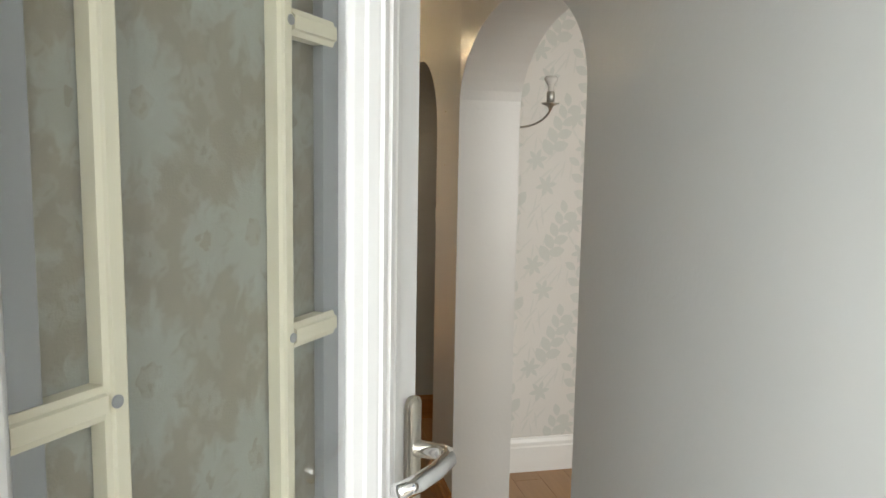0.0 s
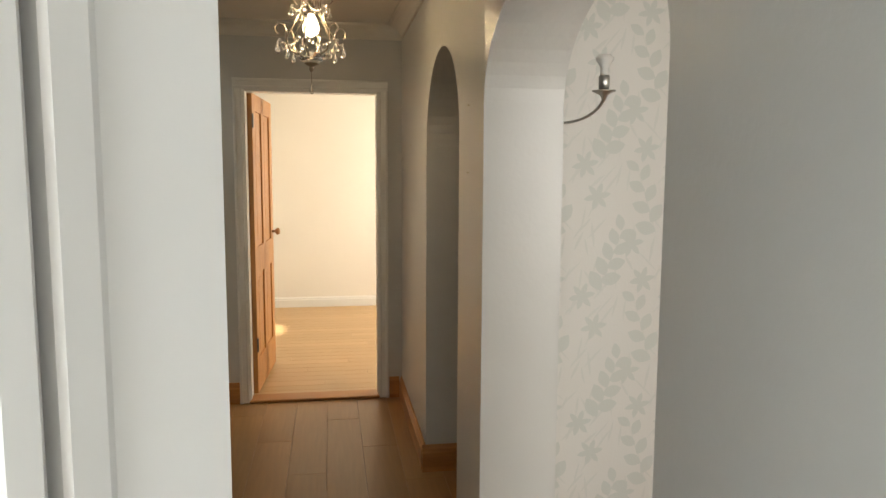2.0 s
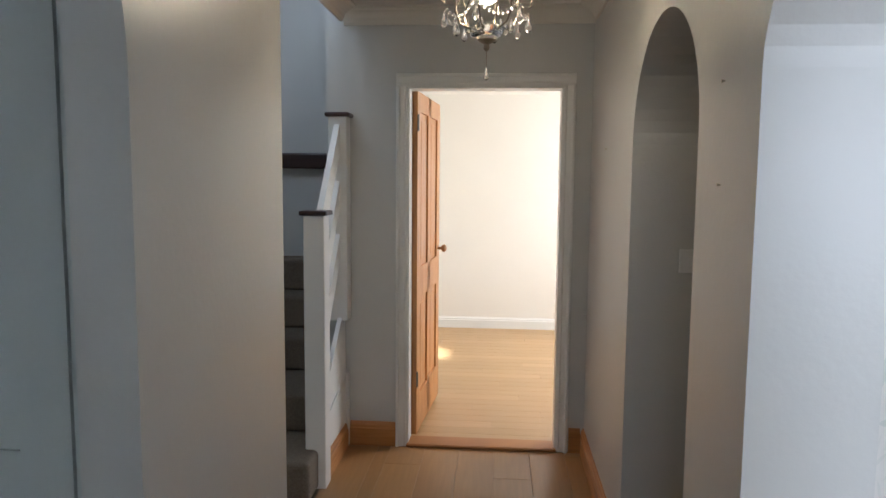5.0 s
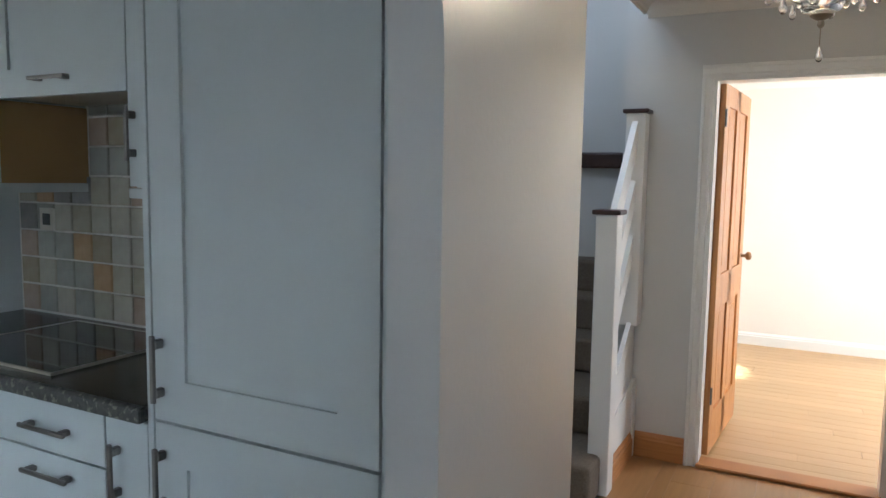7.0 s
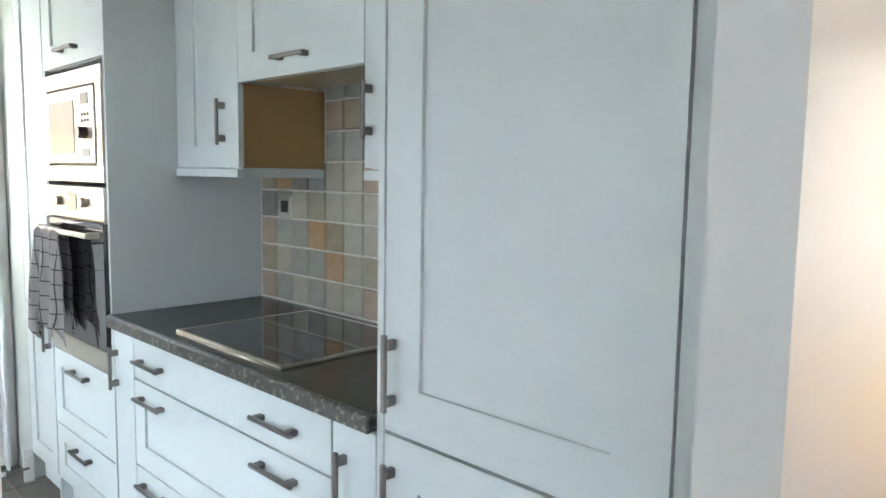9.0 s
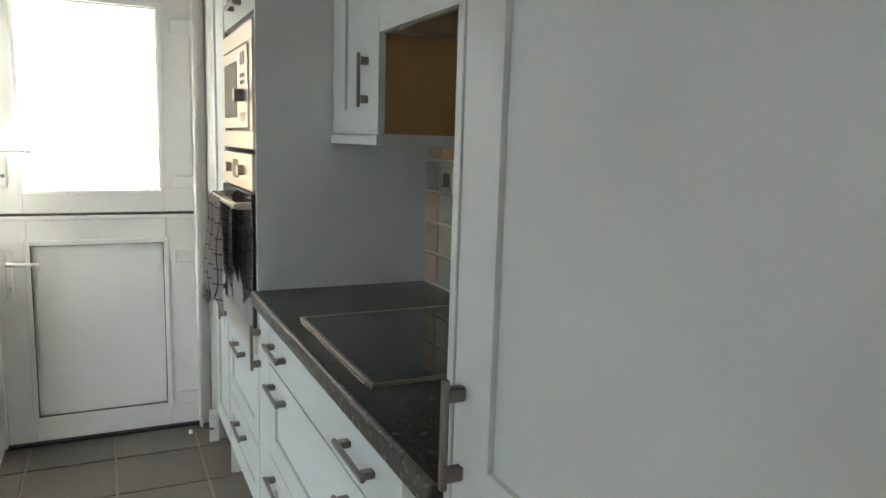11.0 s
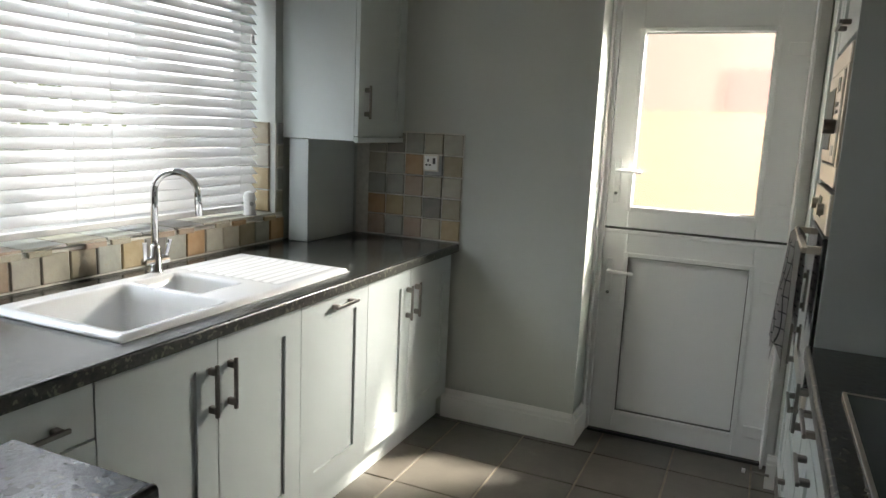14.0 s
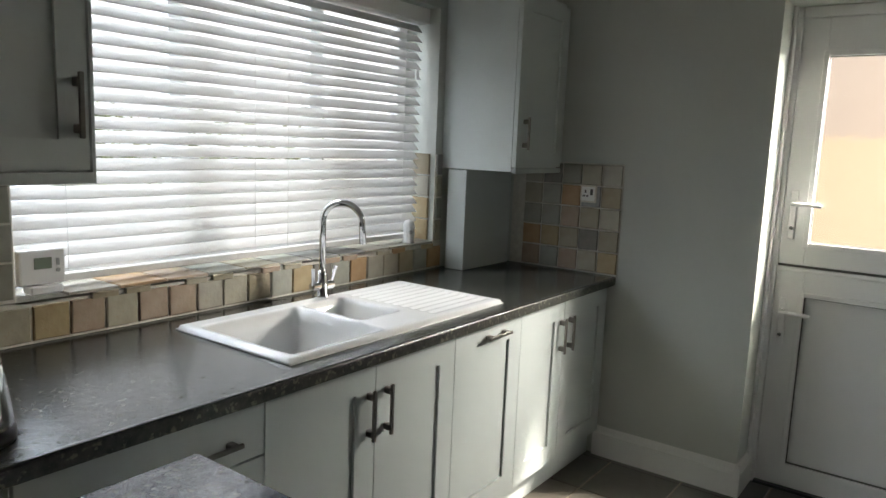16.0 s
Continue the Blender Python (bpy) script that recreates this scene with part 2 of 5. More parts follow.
def leafy_paper():
    """Wallpaper with leafy branches, star flowers and fine stems in pale grey-green on an off-white ground."""
    m = material("leaf_wallpaper", (0.66, 0.645, 0.61), 0.6, vary=0.03, scale=3)
    along, up = plane_axes(m, 0.0, 0.006, 25)
    rng = random.Random(11)
    PWID, PHGT = 0.36, 0.50

    def ellipse(cx, cz, ang, a, b):
        """1 inside an ellipse that repeats with the paper."""
        x = maths(m, "WRAP", maths(m, "SUBTRACT", along, cx), PWID / 2, -PWID / 2)
        z = maths(m, "WRAP", maths(m, "SUBTRACT", up, cz), PHGT / 2, -PHGT / 2)
        c, s = math.cos(ang), math.sin(ang)
        p = maths(m, "ADD", maths(m, "MULTIPLY", x, c / a), maths(m, "MULTIPLY", z, s / a))
        q = maths(m, "ADD", maths(m, "MULTIPLY", x, -s / b), maths(m, "MULTIPLY", z, c / b))
        # pointed tips: the width shrinks with the square along the leaf
        return maths(m, "LESS_THAN", maths(m, "ADD", maths(m, "MULTIPLY", p, p), maths(m, "ABSOLUTE", q)), 1.0)

    def layer(shapes, color):
        total = shapes[0]
        for f in shapes[1:]:
            total = maths(m, "MAXIMUM", total, f)
        blend(m, total, color)

    leaves, fine = [], []
    for bx, bz, lean, count in ((0.10, 0.05, 1.15, 9), (0.31, 0.27, 1.9, 7)):
        for k in range(count):
            f = k / (count - 1)
            x, z = bx + 0.20 * f * math.cos(lean), bz + 0.24 * f * math.sin(lean)
            side = -1 if k % 2 else 1
            ang = lean + side * (0.95 - 0.3 * f)
            a, b = 0.044 - 0.012 * f, 0.026 - 0.008 * f
            leaves.append(ellipse(x + 0.034 * math.cos(ang), z + 0.034 * math.sin(ang), ang, a, b))
        fine.append(ellipse(bx + 0.10 * math.cos(lean), bz + 0.12 * math.sin(lean), lean, 0.15, 0.0018))
    for fx, fz in ((0.27, 0.08), (0.08, 0.40), (0.22, 0.22), (0.03, 0.02)):
        for k in range(6):
            ang = k * math.pi / 3 + 0.2
            leaves.append(ellipse(fx + 0.026 * math.cos(ang), fz + 0.026 * math.sin(ang), ang, 0.028, 0.011))
    for k in range(30):
        ang = rng.uniform(0.7, 2.4)
        fine.append(ellipse(rng.uniform(0, PWID), rng.uniform(0, PHGT), ang, rng.uniform(0.03, 0.06), rng.uniform(0.003, 0.006)))
    layer(fine, (0.60, 0.60, 0.565))
    layer(leaves, (0.555, 0.57, 0.535))
    return m


PAPER = leafy_paper()
NET = damask("damask_net", (0.35, 0.325, 0.235), (0.45, 0.49, 0.43), 0.946)


def sheer(m, share):
    """Lets part of the light through a thin cloth."""
    nt = m.node_tree
    b = nt.nodes["Principled BSDF"]
    tr = node(m, "ShaderNodeBsdfTranslucent")
    tr.inputs["Color"].default_value = (0.75, 0.78, 0.74, 1)
    mx = node(m, "ShaderNodeMixShader")
    mx.inputs[0].default_value = share
    nt.links.new(b.outputs[0], mx.inputs[1])
    nt.links.new(tr.outputs[0], mx.inputs[2])
    nt.links.new(mx.outputs[0], nt.nodes["Material Output"].inputs["Surface"])


sheer(NET, 0.25)
CHECK = material("checked_cotton", (0.42, 0.40, 0.39), 0.9, scale=200, vary=0.2)


def checked(m):
    nt = m.node_tree
    b = nt.nodes["Principled BSDF"]
    old = b.inputs["Base Color"].links[0].from_socket
    co = node(m, "ShaderNodeTexCoord")
    sep = node(m, "ShaderNodeSeparateXYZ")
    nt.links.new(co.outputs["Object"], sep.inputs[0])
    lines = []
    for axis, step in (("X", 0.045), ("Z", 0.055)):
        md = node(m, "ShaderNodeMath")
        md.operation = "PINGPONG"
        md.inputs[1].default_value = step / 2
        nt.links.new(sep.outputs[axis], md.inputs[0])
        lt = node(m, "ShaderNodeMath")
        lt.operation = "LESS_THAN"
        lt.inputs[1].default_value = 0.0022
        nt.links.new(md.outputs[0], lt.inputs[0])
        lines.append(lt)
    mxm = node(m, "ShaderNodeMath")
    mxm.operation = "MAXIMUM"
    nt.links.new(lines[0].outputs[0], mxm.inputs[0])
    nt.links.new(lines[1].outputs[0], mxm.inputs[1])
    mx = node(m, "ShaderNodeMix")
    mx.data_type = "RGBA"
    nt.links.new(mxm.outputs[0], mx.inputs["Factor"])
    nt.links.new(old, mx.inputs["A"])
    mx.inputs["B"].default_value = (0.05, 0.05, 0.055, 1)
    nt.links.new(mx.outputs["Result"], b.inputs["Base Color"])


checked(CHECK)


def glass(name, rough=0.0, color=(1, 1, 1), bump=0.0, scale=60):
    m = bpy.data.materials.new(name)
    m.use_nodes = True
    b = m.node_tree.nodes["Principled BSDF"]
    b.inputs["Base Color"].default_value = (*color, 1)
    b.inputs["Transmission Weight"].default_value, b.inputs["Roughness"].default_value, b.inputs["IOR"].default_value = 1.0, rough, 1.45
    if bump:
        co = node(m, "ShaderNodeTexCoord")
        n = node(m, "ShaderNodeTexNoise")
        n.inputs["Scale"].default_value = scale
        bp = node(m, "ShaderNodeBump")
        bp.inputs["Strength"].default_value, bp.inputs["Distance"].default_value = bump, 0.0025
        m.node_tree.links.new(co.outputs["Object"], n.inputs["Vector"])
        m.node_tree.links.new(n.outputs[0], bp.inputs["Height"])
        m.node_tree.links.new(bp.outputs[0], b.inputs["Normal"])
    return m


CLEAR = glass("clear_glass")
FROST = glass("obscured_glass", 0.06, bump=0.6, scale=38)
CRYSTAL = glass("crystal")


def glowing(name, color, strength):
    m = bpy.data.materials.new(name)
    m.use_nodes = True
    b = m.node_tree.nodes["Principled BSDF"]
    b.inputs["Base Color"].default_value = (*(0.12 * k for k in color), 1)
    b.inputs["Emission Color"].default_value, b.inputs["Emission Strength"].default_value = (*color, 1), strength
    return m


BULB = glowing("lit_bulb", (1.0, 0.82, 0.55), 6)
# yard brightness is put in as emission, since the sun misses these faces
OUT_SAND = glowing("glowing_sandy_distance", (1.0, 0.76, 0.50), 0.27)
OUT_PINK = glowing("glowing_brick_distance", (0.93, 0.74, 0.60), 0.21)


# same emission for the reddish patch behind the door's glass
OUT_RED = glowing("glowing_red_brick_distance", (0.88, 0.55, 0.47), 0.20)
HAZE = glowing("bright_hazy_sky", (0.93, 0.96, 1.0), 0.55)


# ---- mesh helpers ----
def cuboid(bm, x0, x1, y0, y1, z0, z1, bevel=0.0, seg=1):
    x0, x1 = min(x0, x1), max(x0, x1)
    y0, y1 = min(y0, y1), max(y0, y1)
    vs = [bm.verts.new((x, y, z)) for x in (x0, x1) for y in (y0, y1) for z in (z0, z1)]
    fs = [bm.faces.new([vs[i] for i in q]) for q in ((0, 1, 3, 2), (4, 6, 7, 5), (0, 4, 5, 1), (2, 3, 7, 6), (0, 2, 6, 4), (1, 5, 7, 3))]
    if bevel:
        es = list({e for f in fs for e in f.edges})
        bmesh.ops.bevel(bm, geom=es, offset=bevel, segments=seg, affect="EDGES", profile=0.5)
    return bm


def rod(bm, a, b, r, seg=10, r2=None):
    a, b = Vector(a), Vector(b)
    way = b - a
    m = Matrix.Translation((a + b) / 2) @ way.to_track_quat("Z", "Y").to_matrix().to_4x4()
    bmesh.ops.create_cone(bm, cap_ends=True, segments=seg, radius1=r, radius2=r if r2 is None else r2, depth=way.length, matrix=m)
    return bm


def tube(bm, pts, r, seg=8):
    """A round section carried along a line of points, mitred at every bend."""
    pts = [Vector(p) for p in pts]
    side = None
    rings = []
    for i, p in enumerate(pts):
        way = (pts[min(i + 1, len(pts) - 1)] - pts[max(i - 1, 0)]).normalized()
        side = way.orthogonal() if side is None else side - way * side.dot(way)
        side.normalize()
        up = way.cross(side)
        rings.append([bm.verts.new(p + (side * math.cos(2 * math.pi * k / seg) + up * math.sin(2 * math.pi * k / seg)) * r) for k in range(seg)])
    for a, b in zip(rings, rings[1:]):
        for k in range(seg):
            bm.faces.new((a[k], a[(k + 1) % seg], b[(k + 1) % seg], b[k]))
    bm.faces.new(rings[0][::-1])
    bm.faces.new(rings[-1])
    return bm


def lathe(bm, profile, centre, seg=20, m=None):
    """Turns a profile of (radius, height) about the upright axis through centre."""
    rings = []
    for r, z in profile:
        rings.append([bm.verts.new(Vector(centre) + Vector((r * math.cos(2 * math.pi * k / seg), r * math.sin(2 * math.pi * k / seg), z))) for k in range(seg)])
    for a, b in zip(rings, rings[1:]):
        for k in range(seg):
            bm.faces.new((a[k], a[(k + 1) % seg], b[(k + 1) % seg], b[k]))
    bm.faces.new(rings[0][::-1])
    bm.faces.new(rings[-1])
    return bm


def prism(bm, outline, axis, lo, hi):
    """Extrudes a flat outline of (u, v) along an axis: x takes (y, z), y takes (x, z), z takes (x, y)."""
    put = {"x": lambda u, v, w: (w, u, v), "y": lambda u, v, w: (u, w, v), "z": lambda u, v, w: (u, v, w)}[axis]
    a = [bm.verts.new(put(u, v, lo)) for u, v in outline]
    b = [bm.verts.new(put(u, v, hi)) for u, v in outline]
    bm.faces.new(a)
    bm.faces.new(b[::-1])
    n = len(a)
    for k in range(n):
        bm.faces.new((a[k], a[(k + 1) % n], b[(k + 1) % n], b[k]))
    return bm


def ring(bm, y0, y1, x0, x1, z0, z1, a0, a1, c0, c1):
    """A rectangular frame in one piece between y0 and y1, open from a0 to a1 and c0 to c1."""
    rows = [[[bm.verts.new((x, y, z)) for x, z in q] for q in (((x0, z0), (x1, z0), (x1, z1), (x0, z1)), ((a0, c0), (a1, c0), (a1, c1), (a0, c1)))] for y in (y0, y1)]
    for k in range(4):
        j = (k + 1) % 4
        for r in rows:
            bm.faces.new((r[0][k], r[0][j], r[1][j], r[1][k]))
        for q in (0, 1):
            bm.faces.new((rows[0][q][k], rows[0][q][j], rows[1][q][j], rows[1][q][k]))
    return bm


def mesh_of(name, bm, mat, smooth=False):
    bmesh.ops.recalc_face_normals(bm, faces=bm.faces)
    me = bpy.data.meshes.new(name)
    bm.to_mesh(me)
    bm.free()
    me.materials.append(mat)
    if smooth:
        for p in me.polygons:
            p.use_smooth = True
    return me


def thing(name, at, label, category, group=""):
    o = new(name)
    o.location = at
    o.empty_display_size = 0.05
    return tagged(o, label, category, group)


def part(name, bm, mat, parent, label="", smooth=False):
    o = new(name, mesh_of(name, bm, mat, smooth))
    o.parent = parent
    if parent.type == "EMPTY":
        o.matrix_parent_inverse = Matrix.Translation(parent.location).inverted()
    return tagged(o, label)


def solid(name, bm, mat, label="", category="", kind="structure", smooth=False, group=""):
    return tagged(new(name, mesh_of(name, bm, mat, smooth)), label, category, group, kind)


def B(*a, **k):
    return cuboid(bmesh.new(), *a, **k)


# ---- structure ----
H = 2.38          # ceiling height
XR, XL = 0.978, -0.08   # hall faces of the side walls
W = -3.34         # west wall of the kitchen
YN, YS = 2.955, 0.07    # kitchen walls behind hob and sink


def arched_wall(x0, x1, y0, y1, arches, top=H):
    """A wall along y with arched openings that reach the floor: (near, far, spring, rise)."""
    bm = bmesh.new()
    edges = [y0] + [v for a in arches for v in a[:2]] + [y1]
    for i in range(0, len(edges), 2):
        if edges[i + 1] - edges[i] > 0.001:
            prism(bm, [(edges[i], 0), (edges[i + 1], 0), (edges[i + 1], top), (edges[i], top)], "x", x0, x1)
    for near, far, spring, rise in arches:
        c, a, n = (near + far) / 2, (far - near) / 2, 28
        arc = [(c - a * math.cos(math.pi * k / n), spring + rise * math.sin(math.pi * k / n)) for k in range(n + 1)]
        for p, q in zip(arc, arc[1:]):
            prism(bm, [p, q, (q[0], top), (p[0], top)], "x", x0, x1)
    bmesh.ops.remove_doubles(bm, verts=bm.verts, dist=0.0002)
    inner = [f for f in bm.faces if all(any(g is not f and set(g.verts) == set(f.verts) for g in f.verts[0].link_faces) for _ in (0,))]
    bmesh.ops.delete(bm, geom=inner, context="FACES_ONLY")
    return bm


bm = arched_wall(XR, 1.225, 1.56, 5.0, [(1.562, 2.53, 1.70, 0.33), (2.94, 3.81, 1.62, 0.37)])
for v in bm.verts:   # the near end of this wall stands a little further back
    if v.co.y < 2.53:
        v.co.x += 0.105 * (2.53 - v.co.y) / 0.97
solid("wall_hall_east", bm, WALL, "pale grey painted hall wall with two arched openings", "wall")
solid("wall_entrance_east", B(1.083, 1.33, -0.2, 1.56, 0, H), WALL, "plain pale grey entrance wall", "wall")
solid("wall_hall_west", arched_wall(-0.187, XL, -0.2, 3.05, [(1.48, 2.262, 1.65, 0.46)]), WALL, "pale grey painted hall wall with an arched opening to the kitchen", "wall")

bm = cuboid(bmesh.new(), -0.34, -0.005, 5.0, 5.1, 0, H)
cuboid(bm, 0.835, 1.225, 5.0, 5.1, 0, H)
cuboid(bm, -0.005, 0.835, 5.0, 5.1, 1.985, H)
solid("wall_hall_north", bm, WALL, "grey painted end wall of the hall round a doorway", "wall")
solid("wall_kitchen_north", B(-3.75, -0.187, YN, 3.05, 0, H), KWALL, "kitchen wall behind the hob units", "wall")
bm = cuboid(bmesh.new(), -3.75, W, -0.2, 1.455, 0, H)
cuboid(bm, -3.75, -3.62, 1.455, 2.36, 2.17, H)
cuboid(bm, -3.75, W, 2.36, YN, 0, H)
cuboid(bm, -3.62, W, 1.455, 2.36, 2.17, H)
solid("wall_kitchen_west", bm, KWALL, "grey-green painted kitchen wall beside the back door", "wall")
WX0, WX1, WZ0, WZ1 = -2.835, -0.93, 1.045, 2.15
bm = cuboid(bmesh.new(), W, WX0, -0.2, YS, 0, H)
cuboid(bm, WX1, -0.187, -0.2, YS, 0, H)
cuboid(bm, WX0, WX1, -0.2, YS, 0, WZ0 - 0.01)
cuboid(bm, WX0, WX1, -0.2, YS, WZ1, H)
solid("wall_kitchen_south", bm, KWALL, "kitchen wall round the wide window", "wall")
bm = cuboid(bmesh.new(), XL, 1.083, -0.02, 0.10, 2.12, H)
cuboid(bm, 1.0, 1.083, -0.02, 0.10, 0, 2.12)
solid("wall_entrance_south", bm, WALL, "wall round the front door", "wall")
solid("wall_side_room_north", B(1.225, 3.5, 2.99, 3.09, 0, H), PAPER, "wall with pale grey-green leaf-patterned wallpaper", "wall")
solid("wall_side_room_east", B(3.5, 3.6, -0.3, 3.09, 0, H), WALL, "plain side room wall", "wall")
# unseen opening, made for the side room lamp
bm = cuboid(bmesh.new(), 1.33, 1.6, -0.3, -0.2, 0, H)
cuboid(bm, 3.0, 3.5, -0.3, -0.2, 0, H)
cuboid(bm, 1.6, 3.0, -0.3, -0.2, 0, 0.9)
cuboid(bm, 1.6, 3.0, -0.3, -0.2, 2.1, H)
solid("wall_side_room_south", bm, WALL, "plain side room wall with an added, unseen window opening", "wall")
solid("wall_passage_north", B(1.225, 2.6, 3.81, 3.91, 0, H), WALL, "plain grey passage wall with a light switch", "wall")
solid("wall_passage_east", B(2.6, 2.7, 3.09, 3.91, 0, H), WALL, "plain passage end wall", "wall")
solid("wall_stair_west", B(-1.35, -1.25, 3.05, 5.85, 0, 3.6), WALL, "plain stairwell wall", "wall")
solid("wall_stair_north", B(-1.25, -0.6, 5.75, 5.85, 0, 3.6), WALL, "plain stairwell wall behind the handrail", "wall")
bm = cuboid(bmesh.new(), -0.44, -0.34, 5.0, 5.75, 0, 3.6)
cuboid(bm, -0.6, -0.44, 5.75, 5.85, 0, 3.6)
cuboid(bm, -0.44, -0.34, 4.9, 5.0, H + 0.1, 3.6)
cuboid(bm, -1.25, -0.34, 3.05, 3.15, H + 0.1, 3.6)
solid("wall_stair_east", bm, WALL, "plain stairwell wall", "wall")
bm = cuboid(bmesh.new(), -0.7, -0.6, 5.85, 7.62, 0, H)
cuboid(bm, -0.7, -0.6, 7.62, 8.1, 0, 0.75)
cuboid(bm, -0.7, -0.6, 7.62, 8.1, 1.3, H)
cuboid(bm, -0.7, -0.6, 8.1, 8.3, 0, H)
solid("wall_far_room_west", bm, CREAM, "cream far room wall with window openings", "wall")
solid("wall_far_room_north", B(-0.7, 2.8, 8.2, 8.3, 0, H), CREAM, "cream painted far room wall", "wall")
bm = cuboid(bmesh.new(), 2.7, 2.8, 5.1, 6.1, 0, H)
cuboid(bm, 2.7, 2.8, 7.7, 8.2, 0, H)
cuboid(bm, 2.7, 2.8, 6.1, 7.7, 0, 0.8)
cuboid(bm, 2.7, 2.8, 6.1, 7.7, 2.1, H)
solid("wall_far_room_east", bm, CREAM, "cream painted far room wall", "wall")
bm = cuboid(bmesh.new(), 1.225, 2.8, 5.0, 5.1, 0, H)
cuboid(bm, -0.6, -0.34, 5.85, 5.95, 0, H)
cuboid(bm, -0.44, -0.34, 5.1, 5.85, 0, H)
solid("wall_far_room_south", bm, CREAM, "cream painted far room wall", "wall")
bm = cuboid(bmesh.new(), -3.75, -0.24, -0.2, 3.05, H, H + 0.1)
cuboid(bm, -0.24, 3.6, -0.3, 5.1, H, H + 0.1)
cuboid(bm, -0.34, 3.6, 3.05, 5.1, H + 0.001, H + 0.1)
cuboid(bm, -0.44, 2.8, 5.1, 5.85, H, H + 0.1)
cuboid(bm, -0.7, 2.8, 5.85, 8.3, H, H + 0.1)
cuboid(bm, -1.35, -0.34, 3.05, 5.85, 3.6, 3.7)
solid("ceiling", bm, CEIL, "plain white ceiling", "ceiling")
bm = cuboid(bmesh.new(), -3.75, 3.6, -0.2, 8.3, -0.12, -0.012)
solid("floor_base", bm, FGROUT, "floor under the tiles and boards", "floor")
bm = cuboid(bmesh.new(), -60, 60, -60, 60, -0.3, -0.13)
solid("ground", bm, PAVING, "paved ground outside", "ground")
# backdrops beyond the back door glow by themselves in place of sunlight
solid("backdrop_yard_wall", B(-5.3, -5.2, 0.2, 4.5, -0.13, 1.66), OUT_SAND, "sandy yard wall beyond the back door, bright by its own glow", "backdrop")
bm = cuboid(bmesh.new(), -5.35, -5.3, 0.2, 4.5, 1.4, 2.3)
solid("backdrop_brick_patch", B(-5.299, -5.27, 1.88, 2.2, 1.66, 1.95), OUT_RED, "glowing red brick patch on the backdrop beyond the back door", "backdrop")
solid("backdrop_house_wall", bm, OUT_PINK, "pinkish wall beyond the back door, bright by its own glow", "backdrop")


# unseen slab, added only to keep sky light off the open door leaf
solid("sky_light_blocker", B(-0.24, 1.33, -1.5, -0.03, 2.3, 2.4), WHITE, "unseen slab added to keep sky light off the front door", "porch roof")
solid("backdrop_sky", B(-45, 35, -30.1, -30, 0.6, 16), HAZE, "bright hazy sky beyond the kitchen window", "backdrop")

# cornices: a hollow curve swept along the ceiling's edge
def cove(bm, a, b, out, size=0.085):
    a, b, out = Vector(a), Vector(b), Vector(out)
    prof = [(0, 0), (0, -size), (0.012, -size), (0.016, -size + 0.012)]
    prof += [(size - (size - 0.018) * math.cos(t * math.pi / 12), -(size - (size - 0.018) * math.sin(t * math.pi / 12))) for t in range(1, 6)]
    prof += [(size - 0.012, -0.014), (size, -0.012), (size, 0)]
    rows = [[bm.verts.new(p + out * u + Vector((0, 0, v))) for u, v in prof] for p in (a, b)]
    n = len(prof)
    for k in range(n):
        bm.faces.new((rows[0][k], rows[0][(k + 1) % n], rows[1][(k + 1) % n], rows[1][k]))
    bm.faces.new(rows[0])
    bm.faces.new(rows[1][::-1])


bm = bmesh.new()
cove(bm, (-0.34, 5.0, H), (XR, 5.0, H), (0, -1, 0))
cove(bm, (XR, 2.54, H), (XR, 4.915, H), (-1, 0, 0))
cove(bm, (XL, 0.0, H), (XL, 3.05, H), (1, 0, 0))
cove(bm, (-0.34, 3.2, H), (-0.34, 4.9, H), (1, 0, 0))
solid("trim_hall_cornice", bm, CEIL, "cream coved plaster cornice", "cornice")
bm = bmesh.new()
cove(bm, (-0.6, 8.2, H), (2.7, 8.2, H), (0, -1, 0))
solid("trim_far_room_cornice", bm, CREAM, "white coved plaster cornice", "cornice")


def skirting(bm, a, b, out, h=0.15, d=0.02):
    a, b, out = Vector(a), Vector(b), Vector(out)
    prof = [(0, 0), (d, 0), (d, h * 0.72), (d * 0.75, h * 0.76), (d * 0.75, h * 0.86), (d * 0.4, h * 0.95), (d * 0.3, h), (0, h)]
    rows = [[bm.verts.new(p + out * u + Vector((0, 0, v))) for u, v in prof] for p in (a, b)]
    n = len(prof)
    for k in range(n):
        bm.faces.new((rows[0][k], rows[0][(k + 1) % n], rows[1][(k + 1) % n], rows[1][k]))
    bm.faces.new(rows[0])
    bm.faces.new(rows[1][::-1])
    return bm


bm = bmesh.new()
skirting(bm, (XR, 3.83, 0), (XR, 5.0, 0), (-1, 0, 0), 0.135)
skirting(bm, (XR, 2.535, 0), (XR, 2.94, 0), (-1, 0, 0), 0.135)
skirting(bm, (XR - 0.02, 3.81, 0), (2.5, 3.81, 0), (0, -1, 0), 0.135)
skirting(bm, (0.895, 5.0, 0), (XR - 0.02, 5.0, 0), (0, -1, 0), 0.135)
skirting(bm, (-0.315, 5.0, 0), (-0.06, 5.0, 0), (0, -1, 0), 0.135)
skirting(bm, (XL, 2.27, 0), (XL, 3.05, 0), (1, 0, 0), 0.135)
solid("baseboard_hall", bm, PINE_H, "varnished pine skirting board with knots", "skirting board")
bm = bmesh.new()
skirting(bm, (1.225, 2.99, 0), (3.4, 2.99, 0), (0, -1, 0), 0.17)
solid("baseboard_side_room", bm, WHITE, "white painted skirting board", "skirting board")
bm = bmesh.new()
